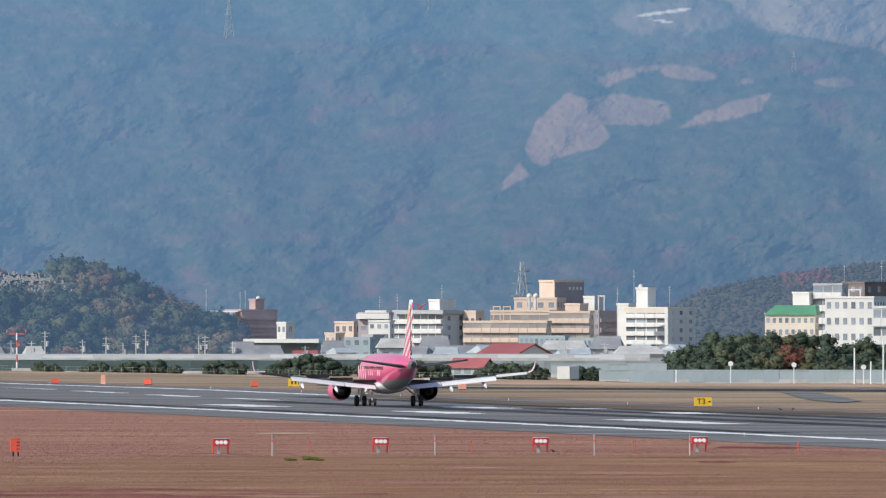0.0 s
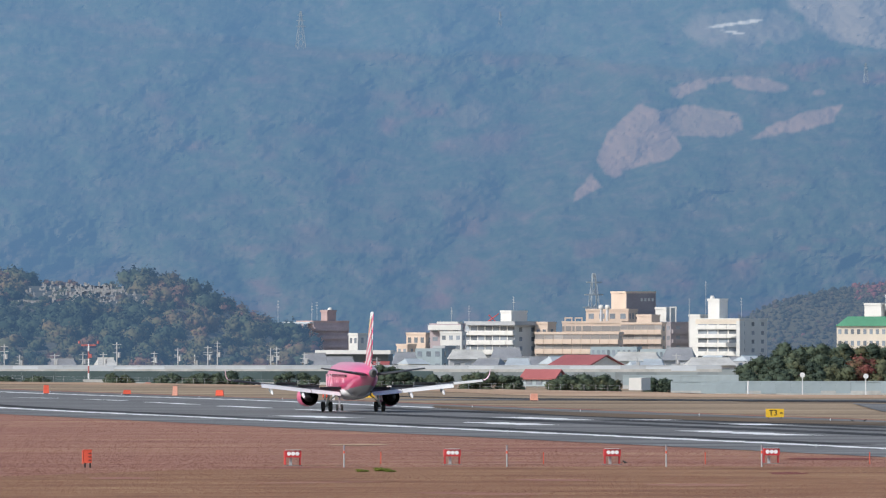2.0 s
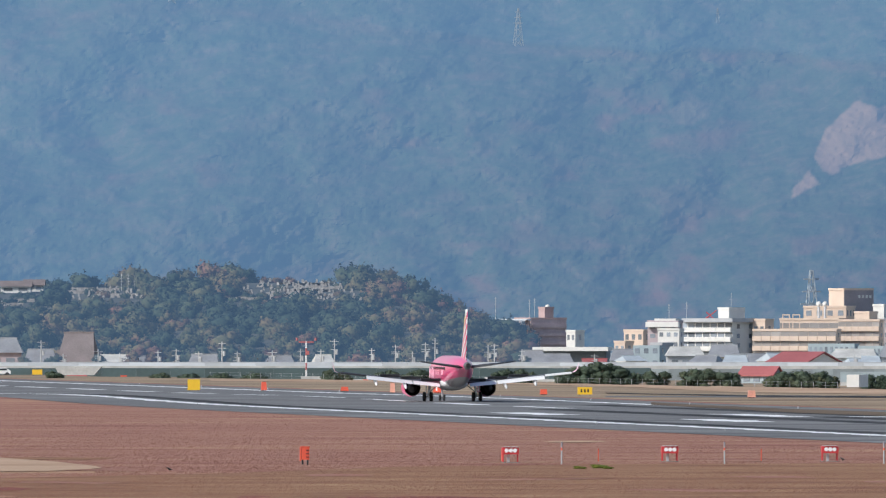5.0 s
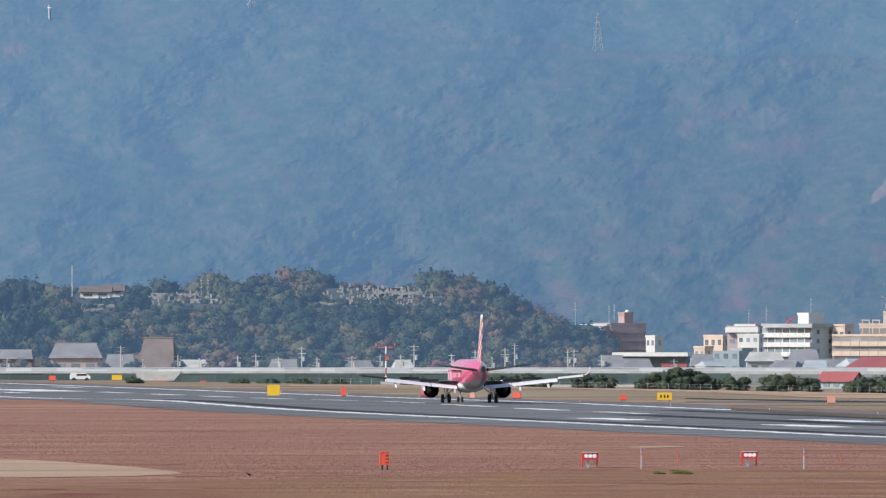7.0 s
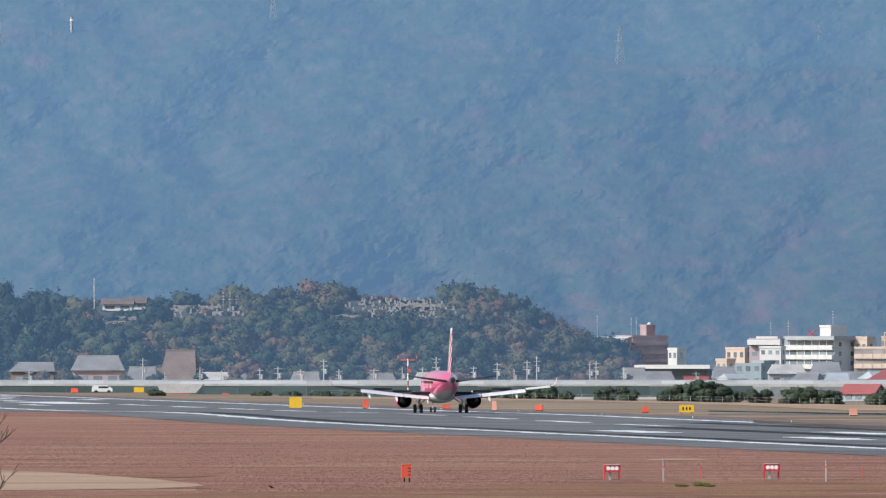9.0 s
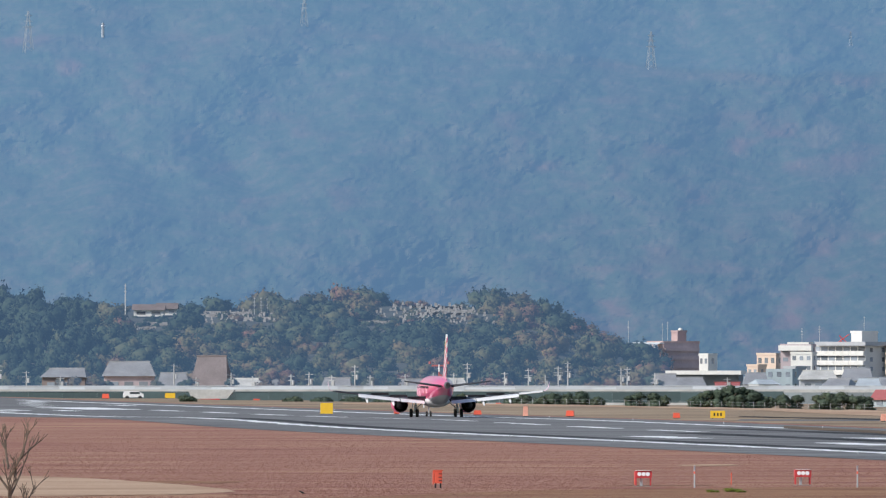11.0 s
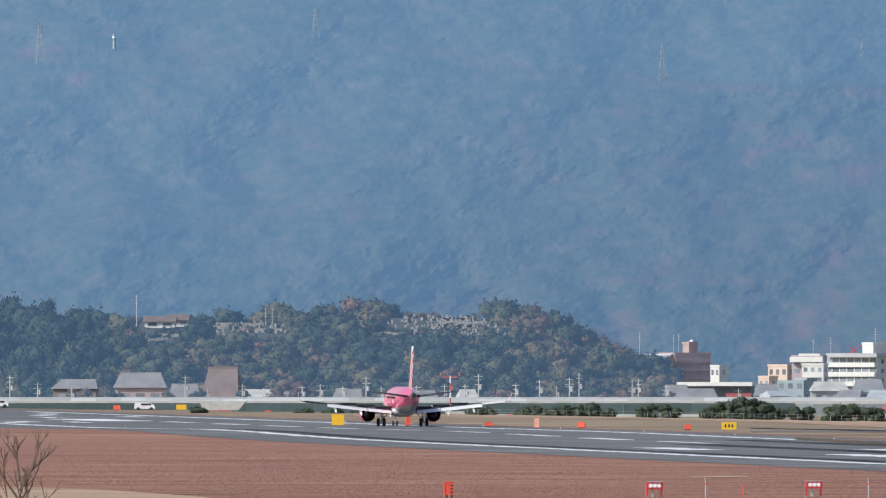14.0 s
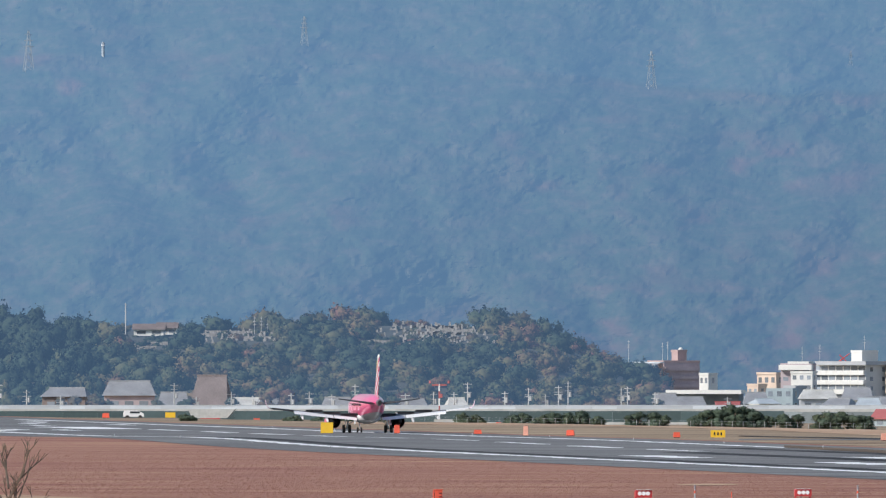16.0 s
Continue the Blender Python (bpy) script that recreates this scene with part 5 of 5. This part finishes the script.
def hill_house(u, v, w, label):
    x, y, z = on_hill(u, v)
    ob = thing("hill_house", x, y - 3, z - 0.3, random.uniform(-15, 5), label, "house")
    part("wall", box(B(), (0, 0, 0.9), (w, 5, 1.8)), white_wall, ob)
    rf = B()
    prism(rf, [(-3.4, 1.7), (3.4, 1.7), (0, 3.3)], -w / 2 - 0.5, w / 2 + 0.5)
    part("roof", rf, thatch, ob).matrix_local = pose(0, 0, 0, 0, 0, 90)
    for k in (-1, 1):
        o = part("window", window_mesh, None, ob)
        o.matrix_local = pose(k * w * 0.25, -2.52, 0.9) @ Matrix.Diagonal((w * 0.3, 1, 0.8, 1))


hill_house(-482, 503, 8, "white temple house with a grey tiled roof among trees")
hill_house(-450, 500, 5, "small white house with a tiled roof on the hill")
mast(-525, 446, 540, 3490, 0.3, pole_grey, "pale slender mast in the hill woods")
for u in (-297, -285, -274):
    mast(u, 470, 505, 3500, 0.12, pole_grey, "thin pale pole on the hill")

# ---- airfield fittings ----
lens_glass = material("lamp_lens", (0.9, 0.9, 0.92), 0.15, spread=0.03, size=1)


def field_place(u, v):
    """Where the ground shows at bearing u and height v."""
    x, y = spot(u, level_dist(v))
    if v < 680 and x * RY - y * RX > 233:
        for k in range(200):
            x, y = spot(u, 2100 - 3 * k)
            if LEVEL + (EYE - ground_z(x, y)) * FOCAL / (2100 - 3 * k) >= v:
                break
    return x, y, ground_z(x, y)


pad_grey = material("weathered_concrete_pad", (0.26, 0.23, 0.21), 0.9, spread=0.25, size=0.6)


def papi(u, v):
    x, y, z = field_place(u, v)
    ob = thing("approach_light_unit", x, y, z, 4, "red approach slope light box with three white lenses on legs", "airfield light", "approach slope lights")
    part("pad", box(B(), (0, 0, 0.015), (1.1, 1.1, 0.05)), pad_grey, ob)
    for sx in (-1, 1):
        for sy in (-1, 1):
            part("leg", tube(B(), (sx * 0.44, sy * 0.4, 0.06), (sx * 0.44, sy * 0.4, 0.52), 0.03, 0.03, 8), red_paint, ob)
    part("junction", box(B(), (-0.12, 0, 0.28), (0.16, 0.2, 0.5)), steel, ob)
    bx = B()
    prism(bx, [(-0.5, 0.52), (0.5, 0.52), (0.5, 0.9), (0.44, 0.96), (-0.44, 0.96), (-0.5, 0.9)], -0.55, 0.55)
    housing = part("housing", bx, red_paint, ob, "red sheet-metal housing")
    part("hood", box(B(), (0, -0.3, 0.965), (0.9, 0.7, 0.02)), white_paint, housing)
    for k in (-1, 0, 1):
        part("lens", tube(B(), (k * 0.25, -0.5, 0.75), (k * 0.25, -0.58, 0.75), 0.125, 0.125, 16), lens_glass, housing, "white round lens")


for u, v in ((391, 805), (673, 803), (956, 802.5), (1237, 801)):
    papi(u, v)


def stake(u, v, h, r, mat_low, mat_top, name, label):
    x, y, z = field_place(u, v)
    ob = thing(name, x, y, z, 0, label, "marker post", name + " row")
    part("post", tube(B(), (0, 0, -0.1), (0, 0, h * 0.8), r, r, 8), mat_low, ob)
    if mat_low is not mat_top:
        part("band", tube(B(), (0, 0, h * 0.62), (0, 0, h * 0.74), r * 1.1, r * 1.1, 8), orange_paint, ob, "orange band")
    part("cap", tube(B(), (0, 0, h * 0.8), (0, 0, h), r * 1.4, r * 1.1, 8), mat_top, ob)


for u in (482, 770, 1052, 1221):
    stake(u, 807, 1.32, 0.045, pole_grey, tower_brown, "light_pole", "grey light pole with a dark head and an orange band")
for u in (376, 547, 835, 1121, 1412):
    stake(u, 802, 0.75, 0.025, orange_paint, orange_paint, "marker_peg", "thin orange marker peg in the turf")


def cabinet(u, v):
    x, y, z = field_place(u, v)
    ob = thing("field_cabinet", x, y, z, 8, "orange steel equipment cabinet on dark legs", "cabinet")
    for sx in (-0.15, 0.15):
        part("leg", box(B(), (sx, 0, 0.15), (0.07, 0.3, 0.34)), black_paint, ob)
    c = part("body", box(B(), (0, 0, 0.66), (0.46, 0.4, 0.74)), orange_paint, ob)
    part("lid", box(B(), (0, 0, 1.05), (0.52, 0.46, 0.06)), orange_paint, c)
    for k in range(3):
        part("louvre", box(B(), (0.12, -0.21, 0.45 + k * 0.2), (0.18, 0.03, 0.05)), black_paint, c)
    part("side_board", box(B(), (-0.29, -0.05, 0.62), (0.05, 0.3, 0.8)), orange_paint, ob)


cabinet(28, 808)


def sign(u, v, w_u, h_u, text, label):
    x, y, z = field_place(u, v)
    k = level_dist(v) / FOCAL
    w, h = w_u * k, h_u * k
    ob = thing("taxiway_sign", x, y, z, 3, label, "sign", "yellow taxiway signs")
    for sx in (-0.35, 0.35):
        part("leg", tube(B(), (sx * w, 0, 0), (sx * w, 0, 0.15), 0.05, 0.05, 8), black_paint, ob)
    face = part("face", box(B(), (0, 0, 0.12 + h / 2), (w, 0.25, h)), yellow_paint, ob, "yellow sign face")
    if text:
        cu = bpy.data.curves.new("lettering", "FONT")
        cu.body, cu.size, cu.align_x, cu.align_y, cu.extrude = text, h * 0.95, "CENTER", "CENTER", 0.01
        cu.materials.append(black_paint)
        t = new("lettering", cu)
        t.parent = face
        t.matrix_local = pose(-w * 0.1, -0.14, 0.12 + h / 2, 90)
        part("arrow", box(B(), (w * 0.36, -0.13, 0.12 + h / 2), (w * 0.16, 0.03, h * 0.14)), black_paint, face)
    else:
        for q in ((-0.24, 0.0, 0.22) if w_u > 24 else ()):
            part("lettering_bar", box(B(), (q * w, -0.13, 0.12 + h / 2), (w * 0.1, 0.03, h * 0.4)), black_paint, face)


sign(1244, 721, 32, 15, "T3", "yellow taxiway sign with black T3 and an arrow")
sign(523, 687, 26, 13, "", "yellow taxiway sign with black characters")
sign(-169, 678, 22, 19, "", "square yellow taxiway sign by the runway")
sign(-446, 650, 18, 9, "", "small yellow taxiway sign by the runway")


def marker_board(u, v, w_u, h_u, mat, label):
    x, y, z = field_place(u, v)
    k = level_dist(v) / FOCAL
    w, h = w_u * k, h_u * k
    ob = thing("marker_board", x, y, z, random.uniform(-10, 10), label, "marker board", "runway marker boards")
    b = B()
    prism(b, [(-w / 2, 0.1), (w / 2, 0.1), (w * 0.42, h + 0.1), (-w * 0.42, h + 0.1)], -0.25, 0.25)
    part("board", b, mat, ob)
    part("foot", box(B(), (0, 0, 0.05), (w * 0.8, 0.6, 0.1)), black_paint, ob)


for u, v, w, h in ((-293, 657, 17, 12), (-130, 655, 16, 11), (-45, 677.5, 12, 18), (98, 679, 18, 9), (135, 660, 14, 10), (262, 682, 18, 12), (450, 686, 16, 11), (-179, 662, 14, 10), (-560, 650, 16, 10)):
    marker_board(u, v, w * 0.8, h * 0.8, orange_paint, "bright orange-red marker board on the turf")
pale_orange = material("faded_orange_paint", (0.8, 0.38, 0.28), 0.6, spread=0.2, size=1)
for u, v, w, h in ((183, 682, 9, 17), (818, 692, 14, 12), (-244, 656, 8, 12)):
    marker_board(u, v, w, h, pale_orange, "faded orange and white marker board on the turf")


def edge_light(s, d):
    x, y = on_run(s, d)
    ob = thing("runway_light", x, y, ground_z(x, y) + 0.03, 0, "small raised runway edge light", "airfield light", "runway edge lights")
    part("stem", tube(B(), (0, 0, 0), (0, 0, 0.14), 0.03, 0.03, 8), steel, ob)
    part("globe", tube(B(), (0, 0, 0.14), (0, 0, 0.24), 0.04, 0.03, 8), lens_glass, ob)


for k in range(18):
    edge_light(700 + 60 * k, 180.5)
    edge_light(700 + 60 * k, 231.0)


def crow(u, v, yaw):
    x, y, z = field_place(u, v)
    ob = thing("crow", x, y, z, yaw, "black crow standing on the turf", "bird", "crows")
    ob.scale = (0.6, 0.6, 0.6)
    b = B()
    loft(b, [[(math.cos(i * math.tau / 8) * r, yy, 0.2 + zz + math.sin(i * math.tau / 8) * r) for i in range(8)] for yy, zz, r in ((-0.2, -0.04, 0.03), (-0.1, 0, 0.08), (0.05, 0.04, 0.1), (0.15, 0.09, 0.07))])
    body = part("body", b, black_paint, ob)
    hd = B()
    bmesh.ops.create_icosphere(hd, subdivisions=2, radius=0.065, matrix=Matrix.Translation((0, 0.2, 0.34)))
    part("head", hd, black_paint, body)
    part("beak", tube(B(), (0, 0.25, 0.34), (0, 0.34, 0.32), 0.025, 0.005, 6), black_paint, body)
    part("tail", box(B(), (0, -0.28, 0.14), (0.09, 0.2, 0.02)), black_paint, body)
    for s in (-0.04, 0.04):
        part("leg", tube(B(), (s, 0, 0), (s, 0, 0.14), 0.012, 0.012, 5), black_paint, body)


for u, v, a in ((979, 802, 60), (1381, 727, 80), (1403, 727, -70), (-212, 820, 90)):
    crow(u, v, a)


# ---- turf patches and grass ----
def patch(name, points, mat, label, lift=0.035):
    bm = B()
    vs = []
    for u, v in points:
        x, y, z = field_place(u, v)
        vs.append(bm.verts.new((x, y, z + lift)))
    bm.faces.new(vs)
    bmesh.ops.triangulate(bm, faces=bm.faces)
    return single(name, bm, mat, label, "turf", kind="structure")


pale_turf = field_material("straw_turf", [(0.1, (0.36, 0.235, 0.155)), (0.5, (0.48, 0.33, 0.225)), (0.9, (0.58, 0.425, 0.3))], 60, 20)
# darker brown turf for the strips along fence and runway
dark_turf = field_material("dark_brown_turf", [(0.1, (0.09, 0.07, 0.055)), (0.5, (0.15, 0.115, 0.085)), (0.9, (0.24, 0.17, 0.11))], 60, 20)
patch("bare_track", [(-900, 785), (-700, 787), (-560, 793), (-420, 803), (-345, 811), (-330, 815), (-420, 820), (-600, 822), (-900, 823)], pale_turf, "pale tan dry strip across the red turf")
brown_turf = field_material("brown_turf", [(0.1, (0.189, 0.083, 0.057)), (0.4, (0.275, 0.145, 0.086)), (0.7, (0.332, 0.195, 0.111)), (0.95, (0.435, 0.286, 0.159))], 16, 10, 0.06)
patch("brown_turf", [(-1100, 830), (-600, 834), (-100, 823), (200, 812), (600, 807), (1000, 806), (1300, 806), (1900, 809), (1900, 1000), (-1100, 1000)], brown_turf, "brown and tan dry turf", 0.012)
maroon = field_material("maroon_turf", [(0.1, (0.169, 0.047, 0.050)), (0.5, (0.229, 0.080, 0.068)), (0.9, (0.328, 0.150, 0.101))], 9, 12)
for k in range(70):
    u, v = random.uniform(-700, 1600), random.uniform(790, 895)
    if k < 34:
        u, v = random.gauss(240, 150), random.gauss(876, 8)
    long, thin = random.uniform(30, 130), random.uniform(0.8, 2.8)
    tilt = random.uniform(-0.012, 0.02)
    ring = [(u + math.cos(q) * long * random.uniform(0.8, 1.2), v + math.sin(q) * thin * random.uniform(0.6, 1.3) + tilt * math.cos(q) * long) for q in [i * math.tau / 14 for i in range(14)]]
    if k < 40:
        patch("turf_streak", ring, maroon, "dark maroon streak in the dry turf", 0.016 + k * 0.0002)
    else:
        patch("turf_streak", ring, brown_turf if k % 4 == 1 else turf_near, "tan or reddish streak in the dry turf", 0.016 + k * 0.0002)
patch("tan_turf", [(450, 768), (500, 766.8), (550, 767), (562, 768.2), (500, 769.4), (462, 769.2)], pale_turf, "pale tan streak in the red turf")


def band(name, top, low, mat, label, lift):
    """A strip of turf or road across the field between two lines (bearing, height) that follows the ground."""
    us = np.arange(top[0][0], top[-1][0] + 1, 30.0)
    verts, faces = [], []
    for u in us:
        vt, vl = np.interp(u, [p[0] for p in top], [p[1] for p in top]), np.interp(u, [p[0] for p in low], [p[1] for p in low])
        for k in range(5):
            x, y = spot(u, level_dist(vt + (vl - vt) * k / 4 + random.uniform(-0.25, 0.25)))
            verts.append((x, y, ground_z(x, y) + lift))
    for i in range(len(us) - 1):
        for k in range(4):
            j = i * 5 + k
            faces.append((j, j + 1, j + 6, j + 5))
    return tagged(new(name, raw_mesh(name, verts, faces, mat)), label, "turf", kind="structure")


band("pale_turf_band", [(-140, 657.5), (300, 660), (600, 665), (800, 671), (1100, 676), (1800, 681)], [(-140, 660.5), (300, 664), (600, 671), (800, 681), (1100, 685), (1800, 689.5)], pale_turf, "pale straw-coloured mown turf band", 0.06)
band("dark_verge", [(420, 660), (800, 668.5), (1100, 673.5), (1800, 678.5)], [(420, 663), (800, 671), (1100, 676), (1800, 681)], dark_turf, "dark verge along the fence", 0.05)
band("perimeter_road", [(560, 682), (800, 687), (1100, 689.5), (1800, 694)], [(560, 683.2), (800, 689.4), (1100, 692.2), (1800, 696.5)], rubber, "dark asphalt perimeter road across the turf", 0.07)
band("dark_verge", [(640, 699), (900, 711), (1200, 721), (1500, 731), (1800, 738)], [(640, 703), (900, 717.5), (1200, 728), (1500, 737), (1800, 745)], dark_turf, "dark brown verge beside the runway", 0.06)
patch("taxiway_stub", [(1380, 696), (1450, 697), (1525, 711), (1490, 714), (1430, 709)], asphalt, "short dark taxiway stub crossing the turf", 0.08)


def grass():
    """Short blades over the near turf, one mesh."""
    rs = np.random.RandomState(4)
    n = 230000
    v = 700 + 200 * rs.rand(n) ** 0.8
    u = rs.uniform(-860, 1660, n)
    dist = EYE * FOCAL / (v - LEVEL)
    yaw = (u - 784) / FOCAL
    x, y = np.sin(yaw) * dist, np.cos(yaw) * dist
    s, d = x * RX + y * RY, x * RY - y * RX
    keep = d < 171
    x, y, s, d, u, v = [a[keep] for a in (x, y, s, d, u, v)]
    n = len(x)
    z = 0.4 * np.exp(-((s - 1420) / 75) ** 2)
    h, w, a = rs.uniform(0.02, 0.055, n), rs.uniform(0.012, 0.04, n), rs.normal(0, 0.5, n)
    lean = rs.normal(0, 0.05, (n, 2))
    p = np.empty((n, 3, 3))
    p[:, 0] = np.stack([x - np.cos(a) * w, y - np.sin(a) * w, z], -1)
    p[:, 1] = np.stack([x + np.cos(a) * w, y + np.sin(a) * w, z], -1)
    p[:, 2] = np.stack([x + lean[:, 0], y + lean[:, 1], z + h], -1)
    tan = (v < 823) & (v > np.interp(u, [-900, -700, -560, -420, -345, -330], [785, 787, 793, 803, 812, 900]))
    tint = np.clip(0.33 + 0.27 * (v - 740) / 140 + (fractal(x / 26 + 500, y / 22, 8) - 0.5) * 1.3 + rs.normal(0, 0.1, n) + 0.6 * tan, 0.16, 1)
    me = raw_mesh("dry_grass", p.reshape(-1, 3), np.arange(3 * n).reshape(-1, 3), grass_blade, {"tint": np.repeat(tint, 3)}, normals=np.tile((0.0, -0.2, 0.98), (3 * n, 1)))
    tagged(new("dry_grass", me), "short dry reddish grass blades", "grass", kind="stuff")


grass()
weed_leaf = leaf_material("green_weed", [(0.0, (0.06, 0.1, 0.02)), (1.0, (0.25, 0.28, 0.05))])
for u, v, r in ((513, 816, 0.22), (548, 815, 0.3), (562, 816, 0.2)):
    x, y, z = field_place(u, v)
    ob = thing("weed", x, y, z, 0, "low green and yellow weed in dry turf", "plant", "weeds")
    cv, cf, cn = CROWNS[int(u) % 7]
    part("leaves", raw_mesh("leaves", cv * np.array([r * 2.2, r, r * 0.7]) + np.array([0, 0, r * 0.35]), cf, weed_leaf, {"tint": np.random.RandomState(3).rand(len(cv))}), None, ob)
    part("stem", tube(B(), (0, 0, -0.02), (0, 0, r * 0.6), 0.02, 0.01, 5), bark, ob)


def bare_tree(u, dist, v_top):
    x, y = spot(u, dist)
    h = height(v_top, dist)
    ob = thing("bare_tree", x, y, 0, 0, "leafless grey-brown young tree with fine twigs", "tree")
    rs = random.Random(12)
    tr = B()
    tube(tr, (0, 0, -0.1), (0.03, 0, h - 0.35), 0.1, 0.008, 8)

    def grow(tw, p, way, length, r, level):
        q = p + way * length
        tube(tw, p, q, r, r * 0.6, 5)
        if level == 0:
            return
        for _ in range(3):
            w2 = (way + Vector((rs.uniform(-0.7, 0.7), rs.uniform(-0.7, 0.7), rs.uniform(0.0, 0.6)))).normalized()
            grow(tw, p + way * length * rs.uniform(0.5, 1), w2, length * rs.uniform(0.5, 0.75), r * 0.6, level - 1)

    for k in range(7):
        a = k * 2.4
        z = h - 0.62 + 0.06 * k
        limb = B()
        grow(limb, Vector((0.02, 0, z)), Vector((math.cos(a) * 0.7, math.sin(a) * 0.7, 1)).normalized(), 0.2, 0.008, 3)
        part("limb", limb, bark, ob, "bare limb with fine twigs")
    part("trunk", tr, bark, ob)


bare_tree(-738, 75, 694)


# ---- what moves ----
def motions():
    """The airliner rolls out along a straight line; u is the bearing of its right main wheels."""
    ax, ay = spot(688, 1186)
    bx, by = spot(-97.5, 1610)
    slope = (bx - ax) / (by - ay)
    rolled = [(0, 738), (0.5, 685), (1, 635), (1.5, 589), (2, 545), (2.5, 505), (3, 467), (3.5, 431), (4, 396.5), (4.5, 363.5), (5, 332), (5.2, 320),
              (7.3, 203), (7.5, 192.5), (8, 169), (8.5, 148), (9, 128), (9.2, 120.5), (11.5, 50), (12, 36), (12.5, 22), (13, 8.5), (13.5, -4.5), (14, -17), (14.5, -28.5), (15, -40), (15.5, -50.5), (16, -60)]
    rows = []
    for t, u in rolled:
        y = 1300.0
        for _ in range(6):
            yaw = (u - 2.58 * FOCAL / y - 784) / FOCAL
            y = (ax - slope * ay) / (math.tan(yaw) - slope)
        x = math.tan(yaw) * y
        rows.append((t, pose(x, y, ground_z(x, y) + 0.035, 0, 0, float(np.interp(t, [0, 1.5, 3, 5, 7.5, 9, 12.5, 14.5, 16], [8.3, 8.1, 7.7, 7.1, 6.9, 6.6, 6.8, 7.0, 7.6])))))
    walk(jet, rows)


motions()
